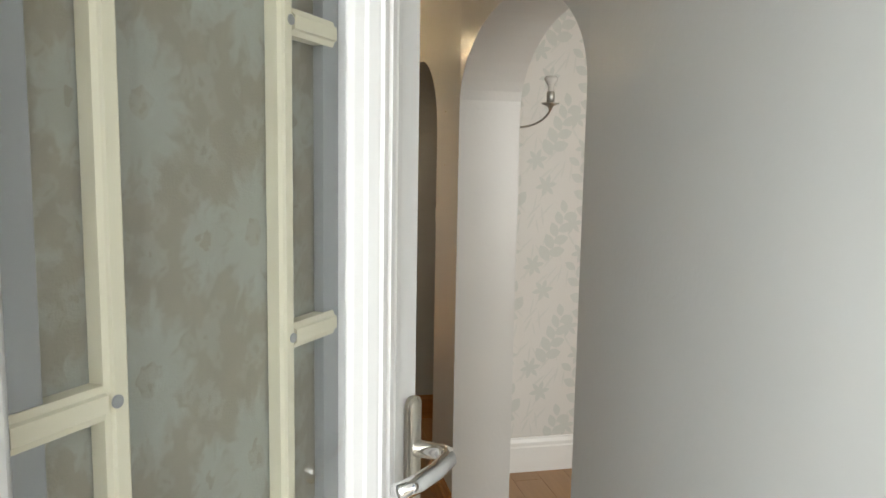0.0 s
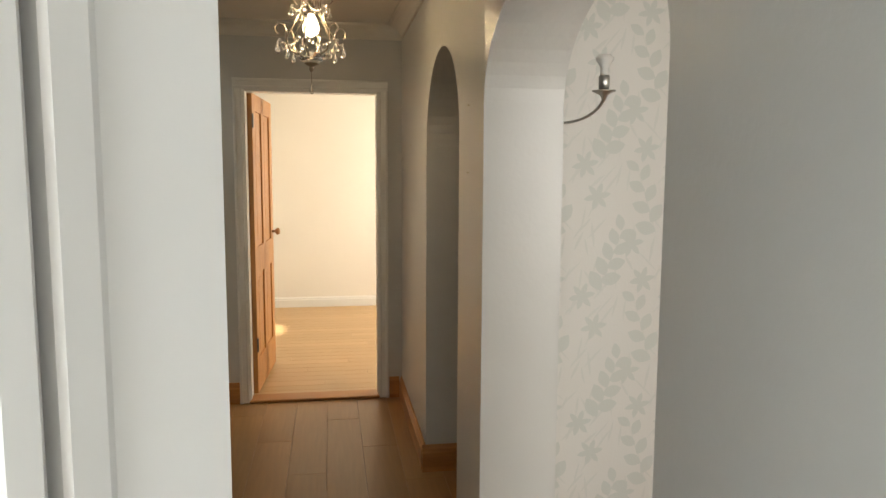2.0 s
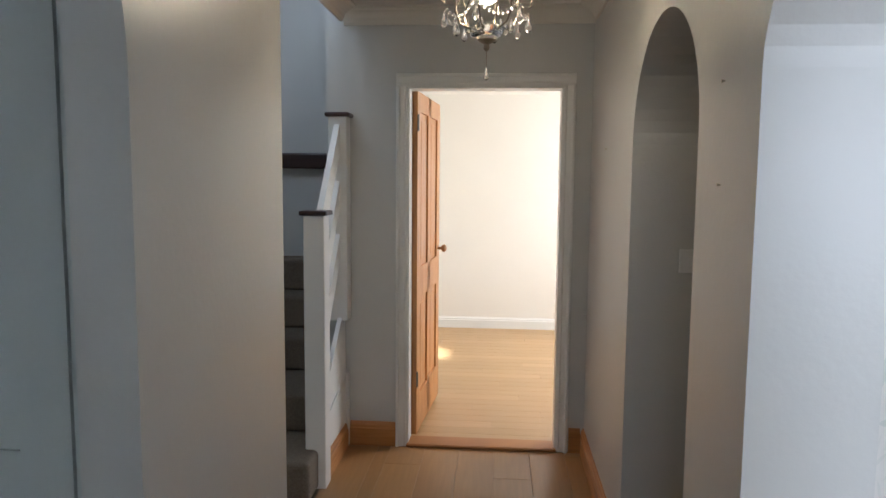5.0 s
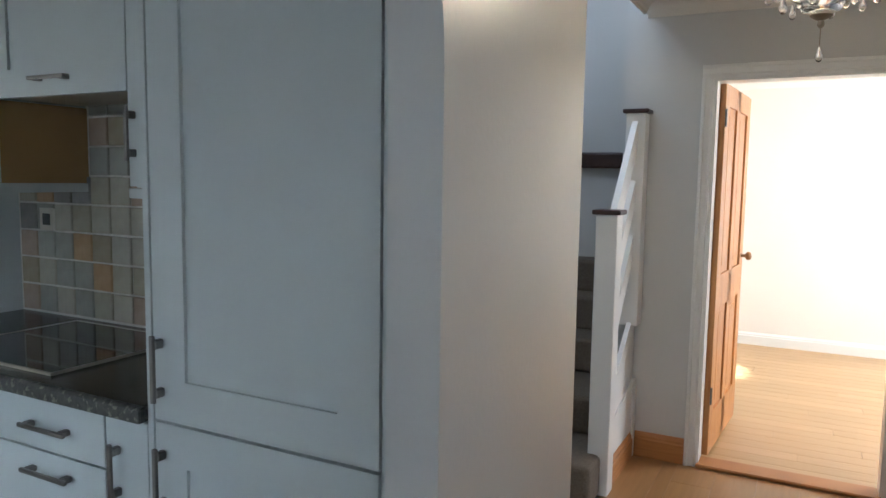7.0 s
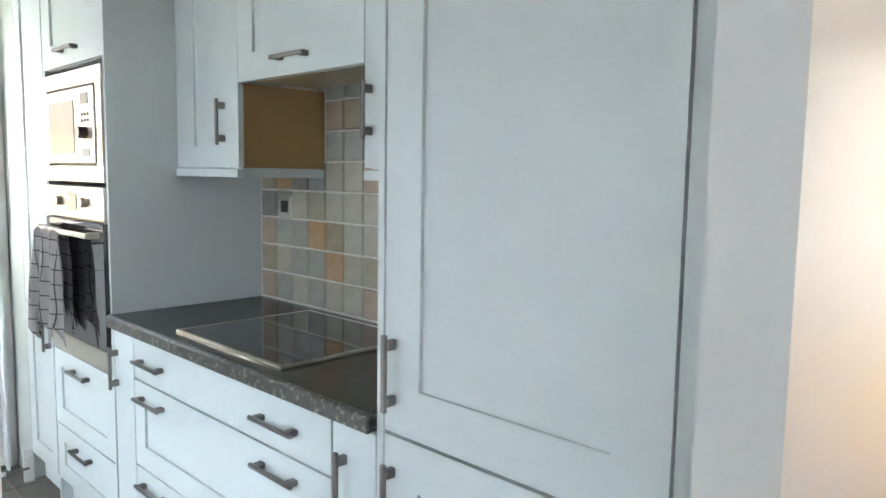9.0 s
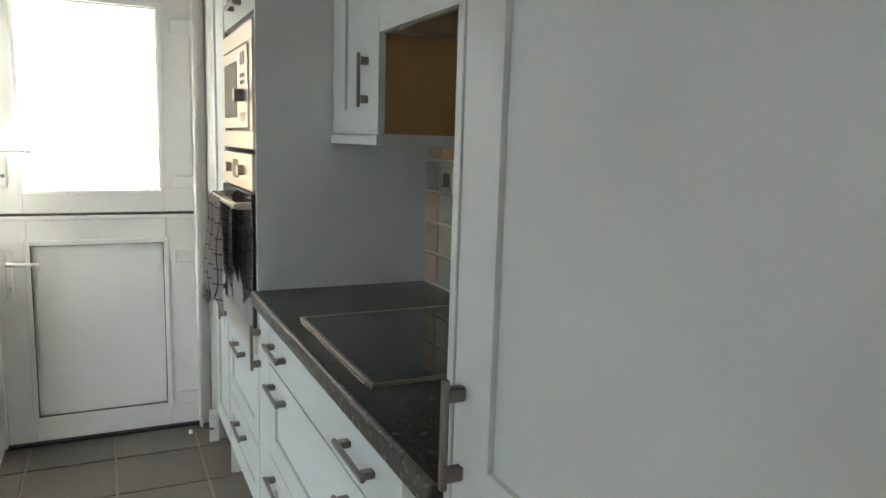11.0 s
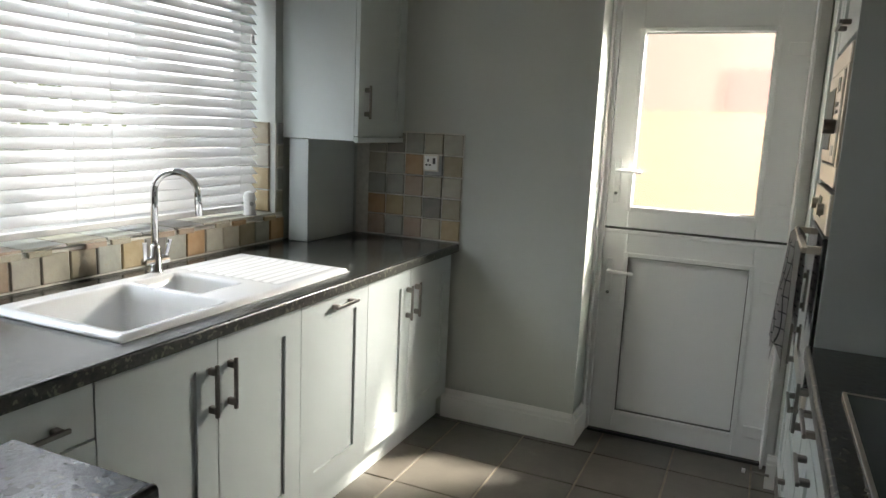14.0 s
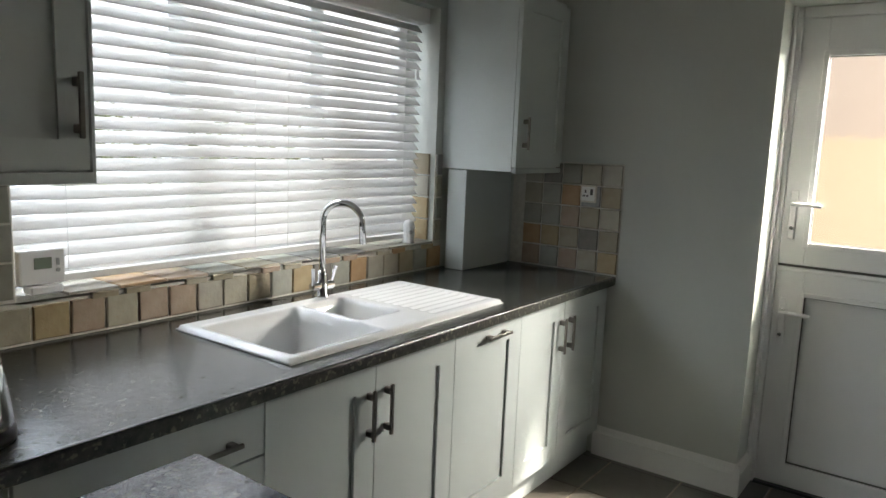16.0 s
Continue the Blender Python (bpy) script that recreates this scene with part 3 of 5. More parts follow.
skirting(bm, (-0.6, 8.2, 0), (2.7, 8.2, 0), (0, -1, 0), 0.11)
solid("baseboard_far_room", bm, WHITE, "white painted skirting board", "skirting board")
bm = bmesh.new()
skirting(bm, (W, 0.765, 0), (W, 1.475, 0), (1, 0, 0), 0.15, 0.022)
skirting(bm, (-3.56, 1.455, 0), (W + 0.022, 1.455, 0), (0, 1, 0), 0.15, 0.022)
skirting(bm, (W, 2.32, 0), (W, 2.36, 0), (1, 0, 0), 0.15, 0.022)
solid("baseboard_kitchen", bm, WHITE, "white painted moulded skirting board", "skirting board")

# ---- end-of-hall doorway, its frame and the open pine door ----
frame_hall = thing("door_1", (0.415, 5.0, 0), "white gloss door frame at the end of the hall", "door frame")
frame_hall["kind"] = "structure"
ARCH = [(0.0, 0.0), (0.0, -0.022), (0.006, -0.026), (0.016, -0.026), (0.019, -0.018), (0.026, -0.016), (0.044, -0.012), (0.047, -0.015), (0.054, -0.015), (0.056, -0.010), (0.063, -0.009), (0.063, 0.0)]
for side in (0, 1):
    part("architrave", prism(bmesh.new(), [(0.888 - u if side else -0.058 + u, 5.0 + v) for u, v in ARCH], "z", 0, 1.978), WHITE, frame_hall)
part("architrave", prism(bmesh.new(), [(5.0 + v, 2.042 - u) for u, v in ARCH], "x", -0.058, 0.888), WHITE, frame_hall)
for x0, x1 in ((-0.004, 0.012), (0.818, 0.834)):
    part("jamb", B(x0, x1, 5.001, 5.12, 0.0, 1.98), WHITE, frame_hall)
part("jamb", B(0.012, 0.818, 5.001, 5.12, 1.965, 1.982), WHITE, frame_hall)
part("threshold", B(0.0, 0.83, 4.975, 5.115, 0.001, 0.018, 0.006), PINE_H, frame_hall, "varnished wooden threshold strip")

pine_door = thing("pine_door", (0.02, 5.13, 0.01), "open stripped-pine panel door with wooden knob", "door")
hx, hy, ang, LW = 0.022, 5.125, radians(86), 0.79


def in_leaf(bm, ang=ang, at=(hx, hy)):
    bmesh.ops.transform(bm, matrix=Matrix.Translation((*at, 0)) @ Matrix.Rotation(ang, 4, "Z"), verts=bm.verts)
    return bm


bm = bmesh.new()
for a, b, c, d in ((0, 0.105, 0.02, 1.97), (LW - 0.105, LW, 0.02, 1.97), (0.345, 0.445, 0.02, 1.97), (0.1, LW - 0.1, 0.02, 0.24), (0.1, LW - 0.1, 0.80, 0.98), (0.1, LW - 0.1, 1.86, 1.97)):
    cuboid(bm, a, b, -0.02, 0.02, c, d, 0.002)
part("door_frame", in_leaf(bm), PINE, pine_door)
for a, b in ((0.105, 0.345), (0.445, LW - 0.105)):
    for c, d in ((0.24, 0.80), (0.98, 1.86)):
        part("panel", in_leaf(cuboid(B(a, b, -0.009, 0.009, c, d), a + 0.04, b - 0.04, -0.014, 0.014, c + 0.04, d - 0.04, 0.004)), PINE, pine_door)
bm = bmesh.new()
for s in (-1, 1):
    rod(bm, (LW - 0.06, s * 0.018, 1.03), (LW - 0.06, s * 0.05, 1.03), 0.01)
    bmesh.ops.create_uvsphere(bm, u_segments=14, v_segments=9, radius=0.026, matrix=Matrix.Translation((LW - 0.06, s * 0.062, 1.03)) @ Matrix.Diagonal((1, 0.75, 1, 1)))
part("door_knob", in_leaf(bm), OAK, pine_door, "turned wooden knob", True)
for z in (0.3, 1.75):
    part("hinge", in_leaf(rod(bmesh.new(), (0.0, -0.024, z), (0.0, -0.024, z + 0.09), 0.006)), STEEL, pine_door)

# ---- front door, standing open ----
front_door = thing("front_door", (0.07, 0.13, 0), "white plastic front door, part glazed, standing ajar inwards", "door")
FL = 0.71
fang = 0.946
FD = Vector((math.cos(fang), math.sin(fang)))
forg = Vector((0.487, 0.706)) - FD * FL + Vector((-FD.y, FD.x)) * 0.03


def in_front(bm):
    return in_leaf(bm, fang, (forg.x, forg.y))


# moulded sections as (distance in from the stile's edge, depth), camera side negative
STILE = [(0.0, 0.033), (0.0, -0.024), (0.004, -0.028), (0.056, -0.028), (0.063, -0.034), (0.077, -0.036), (0.079, -0.034), (0.079, 0.033)]
BEAD = [(0.0845, 0.033), (0.0845, -0.035), (0.088, -0.039), (0.099, -0.040), (0.101, -0.036), (0.107, -0.036), (0.109, -0.040), (0.118, -0.040),
        (0.120, -0.036), (0.124, -0.035), (0.137, -0.030), (0.139, -0.026), (0.150, -0.020), (0.158, -0.012), (0.158, 0.033)]
for name, section, lo, hi in (("stile", STILE, 0.03, 2.06), ("glazing_bead", BEAD, 0.25, 1.95)):
    for side in (0, 1):
        part(name, in_front(prism(bmesh.new(), [(u if side else FL - u, v) for u, v in section], "z", lo, hi)), UPVC, front_door)
for z0, z1 in ((0.03, 0.25), (1.95, 2.06)):
    part("rail", in_front(B(0.08, FL - 0.08, -0.033, 0.033, z0, z1, 0.004, 2)), UPVC, front_door)
for u in (0.0790, FL - 0.0845):
    part("gasket", in_front(B(u, u + 0.0055, -0.026, 0.03, 0.25, 1.95)), BLACK, front_door, "black rubber gasket")
SPACER = material("grey_spacer", (0.34, 0.36, 0.36), 0.4, 0.3, vary=0.1)
for u in (0.158, FL - 0.188):
    part("spacer", in_front(B(u, u + 0.030, -0.002, 0.010, 0.26, 1.94)), SPACER, front_door, "grey metal edge of the sealed glazing unit")
pane = part("pane", in_front(B(0.156, FL - 0.156, -0.014, -0.010, 0.26, 1.94)), CLEAR, front_door)
pane.visible_shadow = False
part("net_curtain", in_front(B(0.158, FL - 0.158, 0.012, 0.014, 0.26, 1.94)), NET, front_door, "pale green damask-patterned net behind the glass")
BARC = material("cream_glazing_bar", (0.78, 0.74, 0.56), 0.4, vary=0.03)


def bar_section(w):
    return [(-w, 0.010), (-w, -0.004), (-w * 0.62, -0.006), (-w * 0.5, -0.009), (w * 0.5, -0.009), (w * 0.62, -0.006), (w, -0.004), (w, 0.010)]


for u in (0.245, FL - 0.258):
    part("glazing_bar", in_front(prism(bmesh.new(), [(u + p, q) for p, q in bar_section(0.011)], "z", 0.26, 1.94)), BARC, front_door, "cream bar between the panes")
    for z in (1.309, 1.617):
        a, b = (0.160, u - 0.0112) if u < 0.4 else (u + 0.0112, FL - 0.172)
        part("glazing_bar", in_front(prism(bmesh.new(), [(q, z + p) for p, q in bar_section(0.013)], "x", a, b)), BARC, front_door)
        part("rivet", in_front(rod(bmesh.new(), (u + (-0.004 if u < 0.4 else 0.004), -0.0088, z), (u + (-0.004 if u < 0.4 else 0.004), -0.0105, z), 0.005, 12)), GREYPLASTIC, front_door)
HX = FL - 0.024
bm = cuboid(bmesh.new(), HX - 0.016, HX + 0.016, -0.042, -0.0275, 0.955, 1.183, 0.012, 4)
plate = part("handle_plate", in_front(bm), INOX, front_door, "satin chrome handle plate", True)
bm = tube(bmesh.new(), [(HX, -0.040, 1.115), (HX, -0.075, 1.115), (HX - 0.004, -0.086, 1.115), (HX - 0.016, -0.092, 1.115), (HX - 0.05, -0.090, 1.112), (HX - 0.085, -0.082, 1.110), (HX - 0.115, -0.070, 1.108)], 0.0115, 14)
part("lever", in_front(bm), CHROME, plate, "curved satin chrome lever", True)
frame_front = thing("door_2", (0.55, -0.1, 0), "white plastic front door frame", "door frame")
frame_front["kind"] = "structure"
for x0, x1 in ((-0.078, 0.045), (0.935, 1.0)):
    part("jamb", B(x0, x1, 0.0, 0.075, 0, 2.12, 0.004), UPVC, frame_front)
part("jamb", B(0.045, 0.935, 0.0, 0.075, 2.065, 2.12, 0.004), UPVC, frame_front)
part("threshold", B(0.045, 0.935, -0.01, 0.08, 0.0, 0.018, 0.004), UPVC, frame_front)

# ---- chandelier ----
CX, CY = 0.455, 3.42
ch = thing("chandelier", (CX, CY, H), "small lit chandelier with wire arms and crystal drops", "chandelier")
BRONZE = material("aged_silver_wire", (0.35, 0.31, 0.25), 0.35, 1.0)
part("ceiling_rose", lathe(bmesh.new(), [(0.05, 0), (0.05, -0.012), (0.02, -0.03), (0.008, -0.034)], (CX, CY, H)), BRONZE, ch, "", True)
part("stem", rod(bmesh.new(), (CX, CY, H - 0.03), (CX, CY, 2.13), 0.005), BRONZE, ch)
part("lamp_holder", lathe(bmesh.new(), [(0.012, 0.04), (0.018, 0.03), (0.018, 0.0)], (CX, CY, 2.11)), BRONZE, ch)
part("bulb", lathe(bmesh.new(), [(0.014, 0.035), (0.016, 0.02), (0.03, -0.005), (0.033, -0.025), (0.026, -0.045), (0.008, -0.055)], (CX, CY, 2.08)), BULB, ch, "glowing bulb", True)
part("bowl", lathe(bmesh.new(), [(0.058, 0.035), (0.056, 0.03), (0.045, 0.01), (0.02, 0.0), (0.004, -0.002)], (CX, CY, 1.92)), CRYSTAL, ch, "ribbed crystal bowl", True)
part("finial", lathe(bmesh.new(), [(0.03, 0.0), (0.02, -0.008), (0.008, -0.014), (0.01, -0.026), (0.004, -0.034)], (CX, CY, 1.919)), BRONZE, ch)


def drop(bm, p, s=1.0):
    p = Vector(p)
    lathe(bm, [(0.001, 0.0), (0.003 * s, -0.006 * s), (0.009 * s, -0.026 * s), (0.010 * s, -0.032 * s), (0.006 * s, -0.041 * s), (0.001, -0.044 * s)], p, 8)


part("drop_wire", rod(bmesh.new(), (CX, CY, 1.887), (CX, CY, 1.835), 0.0015), BRONZE, ch)
bm = bmesh.new()
drop(bm, (CX, CY, 1.84))
part("drop", bm, CRYSTAL, ch, "", True)
for k in range(6):
    a = k * math.pi / 3 + 0.3
    ux, uy = math.cos(a), math.sin(a)

    def at(r, z):
        return (CX + ux * r, CY + uy * r, z)
    big = [at(0.045, 1.945), at(0.085, 1.965), at(0.10, 2), at(0.098, 2.035), at(0.11, 2.06), at(0.13, 2.065), at(0.145, 2.05), at(0.143, 2.03), at(0.132, 2.023)]
    part("arm", tube(bmesh.new(), big, 0.0032, 6), BRONZE, ch)
    part("arm", tube(bmesh.new(), [at(0.098, 2.015), at(0.07, 2.065), at(0.045, 2.115), at(0.04, 2.165), at(0.06, 2.2), at(0.085, 2.195), at(0.09, 2.17), at(0.078, 2.158)], 0.0028, 6), BRONZE, ch)
    if k % 2 == 0:
        part("arm", tube(bmesh.new(), [at(0.035, 2.135), at(0.03, 2.185), at(0.05, 2.245), at(0.035, 2.275), at(0.01, 2.265)], 0.0028, 6), BRONZE, ch)
    for r, z, s in ((0.135, 2, 1.2), (0.10, 1.97, 1.0), (0.08, 2.135, 1.0), (0.06, 1.975, 0.9)):
        bm = bmesh.new()
        drop(bm, at(r, z), s)
        part("drop", bm, CRYSTAL, ch, "", True)
    b = a + math.pi / 3
    for r0, z0 in ((0.135, 2.015), (0.08, 2.15)):
        bm = bmesh.new()
        for j in range(1, 10):
            f = j / 10
            p = Vector(at(r0, z0)).lerp(Vector((CX + math.cos(b) * r0, CY + math.sin(b) * r0, z0)), f) - Vector((0, 0, 0.16 * f * (1 - f)))
            bmesh.ops.create_icosphere(bm, subdivisions=1, radius=0.0055, matrix=Matrix.Translation(p))
        part("bead_chain", bm, CRYSTAL, ch, "", True)

# ---- wall lamp in the side room ----
NICKEL = material("satin_nickel", (0.50, 0.49, 0.46), 0.28, 1.0, vary=0.06, bump=0.003)
LAMPGLASS = material("silvered_bulb_glass", (0.62, 0.61, 0.58), 0.2, vary=0.03)
wl = thing("wall_lamp", (1.225, 2.60, 1.68), "brushed nickel wall lamp with a bare reflector bulb", "wall lamp")
LX, LY = 1.350, 2.530
part("back_plate", rod(bmesh.new(), (1.226, 2.66, 1.645), (1.238, 2.66, 1.645), 0.04, 20), NICKEL, wl)
part("arm", tube(bmesh.new(), [(1.237, 2.66, 1.645)] + [(1.26 + 0.09 * math.sin(t * math.pi / 16), 2.65 - 0.12 * t / 8, 1.655 + 0.055 - 0.065 * math.cos(t * math.pi / 16) if t else 1.645) for t in range(0, 9)] + [(LX, LY, 1.722)], 0.0045, 10), NICKEL, wl, "", True)
part("drip_pan", lathe(bmesh.new(), [(0.006, -0.02), (0.008, -0.012), (0.012, -0.004), (0.036, 0.006), (0.036, 0.009), (0.01, 0.006)], (LX, LY, 1.728), 24), NICKEL, wl, "", True)
part("candle_sleeve", lathe(bmesh.new(), [(0.016, 0.006), (0.0165, 0.052), (0.014, 0.054)], (LX, LY, 1.728), 18), NICKEL, wl, "", True)
part("bulb", lathe(bmesh.new(), [(0.012, 0.052), (0.012, 0.075), (0.018, 0.088), (0.026, 0.098), (0.027, 0.106), (0.02, 0.114), (0.004, 0.116)], (LX, LY, 1.728), 18), LAMPGLASS, wl, "unlit grey reflector bulb", True)

# light switch in the passage and small fixings left in the wall
sw = thing("light_switch", (1.2, 3.81, 1.2), "white plastic light switch on a grey wall", "light switch")
part("plate", B(1.157, 1.243, 3.80, 3.81, 1.157, 1.243, 0.003, 2), UPVC, sw)
part("rocker", B(1.188, 1.212, 3.796, 3.80, 1.18, 1.22, 0.002), UPVC, sw)
for y, z in ((2.75, 1.705), (2.75, 1.485), (4.45, 1.63)):
    nb = rod(bmesh.new(), (XR, y, z), (XR - 0.006, y, z), 0.002, 8)
    rod(nb, (XR - 0.006, y, z), (XR - 0.008, y, z), 0.0038, 8)
    solid("wall_screw", nb, INOX, "small metal screw standing out of the grey wall", "screw", "", group="screws in the hall wall")
nb = rod(bmesh.new(), (XL, 2.62, 1.93), (XL + 0.01, 2.62, 1.93), 0.005, 8)
solid("wall_screw", nb, INOX, "small metal screw standing out of the grey wall", "screw", "", group="screws in the hall wall")

# ---- stairs ----
st = thing("staircase", (-0.75, 4.2, 0), "carpeted staircase with white boarded balustrade and dark caps", "staircase")
noses = [4.22, 4.62, 5.06, 5.30, 5.52]
for k, y in enumerate(noses):
    z = 0.195 * (k + 1)
    x1 = -0.30 if k == 0 else -0.43
    yb = 4.40 if k == 0 else 5.75
    bm = cuboid(bmesh.new(), -1.25, x1, y, 5.75, z - 0.195 + (0.001 if k else 0), z, 0.022, 3) if k else cuboid(bmesh.new(), -1.25, -0.345, y, 5.0, 0, z, 0.025, 3)
    part("step", bm, CARPET, st, "brown carpeted step")
NX0, NX1 = -0.415, -0.30
for y0, y1, z0, z1 in ((4.40, 4.50, 0.0, 1.315), (4.90, 4.995, 0.72, 1.81)):
    part("newel_post", B(NX0 + 0.008, NX1 - 0.008, y0, y1, z0, z1, 0.004), WHITE, st)
    part("newel_cap", B(NX0 - 0.008, NX1 + 0.008, y0 - 0.016, y1 + 0.012, z1, z1 + 0.022, 0.006, 2), DARKWOOD, st, "dark stained cap")
for zo, h in ((1.30, 0.16), (1.00, 0.14), (0.72, 0.14)):
    part("balustrade_board", prism(bmesh.new(), [(4.5, zo - h), (4.5, zo), (4.9, zo + 0.47), (4.9, zo + 0.47 - h)], "x", -0.375, -0.345), WHITE, st)
part("string_board", prism(bmesh.new(), [(4.5, 0.0), (4.5, 0.42), (4.98, 0.80), (4.98, 0.0)], "x", -0.362, -0.338), WHITE, st)
part("string_board", prism(bmesh.new(), [(4.5, 0.14), (4.5, 0.30), (4.98, 0.42), (4.98, 0.14)], "x", -0.338, -0.330), WHITE, st)
part("skirting_strip", skirting(bmesh.new(), (-0.338, 4.5, 0), (-0.338, 4.955, 0), (1, 0, 0), 0.135), PINE_H, st, "varnished pine skirting")
part("post_foot", B(-0.345, -0.318, 4.955, 4.998, 0.0, 0.42, 0.003), WHITE, st)
hr = thing("handrail", (-0.8, 5.72, 1.58), "dark stained wooden handrail on the stair wall", "handrail")
part("rail", B(-1.25, -0.45, 5.69, 5.735, 1.545, 1.645, 0.012, 2), DARKWOOD, hr)
for x in (-1.1, -0.6):
    part("bracket", B(x - 0.015, x + 0.015, 5.735, 5.75, 1.56, 1.62), STEEL, hr)

# ---- kitchen units ----
C = 0.918         # worktop height
FN, FS = 2.36, 0.785   # door faces of the hob run and the sink run


def bar_handle(parent, p, length, upright, n):
    """A flat bar on two feet; p is its middle on the door face, n the way out of the door."""
    x, y, z = p
    bm = bmesh.new()
    L = length / 2
    if upright:
        cuboid(bm, x - 0.006, x + 0.006, y + n * 0.024, y + n * 0.034, z - L, z + L, 0.0025, 2)
        for s in (-1, 1):
            cuboid(bm, x - 0.008, x + 0.008, y, y + n * 0.026, z + s * (L - 0.022) - 0.011, z + s * (L - 0.022) + 0.011, 0.003)
    else:
        cuboid(bm, x - L, x + L, y + n * 0.024, y + n * 0.034, z - 0.006, z + 0.006, 0.0025, 2)
        for s in (-1, 1):
            cuboid(bm, x + s * (L - 0.022) - 0.011, x + s * (L - 0.022) + 0.011, y, y + n * 0.026, z - 0.008, z + 0.008, 0.003)
    return part("handle", bm, STEEL, parent, "brushed metal bar handle")


def shaker(parent, x0, x1, z0, z1, y, n, name="cabinet_door", rail=0.085, plain=False):
    """A framed door whose front lies at y and faces n (+1 or -1 along y); a thin dark gap is left all round."""
    g, t = 0.0018, 0.02
    x0, x1, z0, z1 = x0 + g, x1 - g, z0 + g, z1 - g
    bm = bmesh.new()
    if plain or x1 - x0 < 2.4 * rail or z1 - z0 < 2.4 * rail:
        cuboid(bm, x0, x1, y, y - n * t, z0, z1, 0.0025, 2)
    else:
        ring(bm, y, y - n * t, x0, x1, z0, z1, x0 + rail, x1 - rail, z0 + rail, z1 - rail)
        d = part(name, bm, CAB, parent)
        part("panel", B(x0 + rail - 0.003, x1 - rail + 0.003, y - n * 0.009, y - n * (t - 0.001), z0 + rail - 0.003, z1 - rail + 0.003), CAB, d)
        return d
    return part(name, bm, CAB, parent)


def carcass(parent, x0, x1, z0, z1, ya, yb, mat=None):
    return part("body", B(x0 + 0.001, x1 - 0.001, ya, yb, z0, z1), mat or CAB, parent)


GREY = "pale grey-green shaker "
BK = YN - 0.002
# fridge housing
u = thing("fridge_cabinet", (-0.57, 2.6, 0), GREY + "tall housing beside the kitchen arch", "tall cabinet")
carcass(u, -0.895, -0.19, 0.12, 2.22, FN + 0.021, BK)
part("side_panel", B(-0.915, -0.896, FN - 0.002, BK, 0.0, 2.22, 0.001), CAB, u)
d = shaker(u, -0.893, -0.262, 0.888, 2.2, FN, -1, rail=0.10)
bar_handle(d, (-0.863, FN, 1.018), 0.16, True, -1)
d = shaker(u, -0.893, -0.262, 0.13, 0.884, FN, -1, rail=0.10)
bar_handle(d, (-0.863, FN, 0.75), 0.16, True, -1)
part("filler_panel", B(-0.259, -0.19, FN + 0.002, FN + 0.02, 0.0, 2.22, 0.001), CAB, u)
part("shadow_gap", B(-0.2625, -0.259, FN + 0.018, FN + 0.0205, 0.12, 2.22), GAP, u)
part("plinth", B(-0.893, -0.19, FN + 0.05, FN + 0.066, 0.001, 0.12), CAB, u)

# base units under the hob
u = thing("narrow_base_cabinet", (-0.99, 2.6, 0), GREY + "narrow pull-out base unit", "base cabinet")
carcass(u, -1.072, -0.916, 0.12, 0.872, FN + 0.021, BK, CAB)
d = shaker(u, -1.072, -0.918, 0.13, 0.872, FN, -1, plain=True)
bar_handle(d, (-1.022, FN, 0.735), 0.15, True, -1)
part("plinth", B(-1.072, -0.916, FN + 0.05, FN + 0.066, 0.001, 0.12), CAB, u)
u = thing("drawer_cabinet", (-1.62, 2.6, 0), GREY + "wide drawer unit below the hob", "base cabinet")
carcass(u, -2.166, -1.073, 0.12, 0.872, FN + 0.021, BK, CAB)
for z0, z1, plain in ((0.726, 0.872, True), (0.43, 0.724, False), (0.13, 0.428, False)):
    d = shaker(u, -2.166, -1.074, z0, z1, FN, -1, "drawer_front", 0.075, plain)
    for x in (-2.02, -1.29):
        bar_handle(d, (x, FN, z1 - (0.075 if plain else 0.052)), 0.19, False, -1)
part("plinth", B(-2.166, -1.073, FN + 0.05, FN + 0.066, 0.001, 0.12), CAB, u)
u = thing("narrow_base_cabinet", (-2.25, 2.6, 0), GREY + "narrow base unit beside the oven tower", "base cabinet")
carcass(u, -2.33, -2.167, 0.12, 0.872, FN + 0.021, BK, CAB)
d = shaker(u, -2.332, -2.168, 0.13, 0.872, FN, -1, plain=True)
bar_handle(d, (-2.30, FN, 0.735), 0.15, True, -1)
part("plinth", B(-2.33, -2.167, FN + 0.05, FN + 0.066, 0.001, 0.12), CAB, u)


def worktop(name, x0, x1, y0, y1, label, holes=None, z=C, front=1):
    bm = bmesh.new()
    if holes:
        a, b, c, d = holes
        for q in ((x0, a, y0, y1), (b, x1, y0, y1), (a, b, y0, c), (a, b, d, y1)):
            cuboid(bm, *q, z - 0.042, z)
        bmesh.ops.remove_doubles(bm, verts=bm.verts, dist=0.0002)
    else:
        cuboid(bm, x0, x1, y0, y1, z - 0.042, z, 0.008, 3)
    top = solid(name, bm, STONE, label, "worktop", "")
    bm = bmesh.new()
    y = y0 if front < 0 else y1
    rod(bm, (x0 + 0.002, y - front * 0.0085, z - 0.0105), (x1 - 0.002, y - front * 0.0085, z - 0.0105), 0.0108, 14)
    cuboid(bm, x0 + 0.002, x1 - 0.002, y - front * 0.012, y + front * 0.0023, z - 0.041, z - 0.0105)
    part("front_edge", bm, EDGE, top, "rounded mottled laminate edge")
    return top


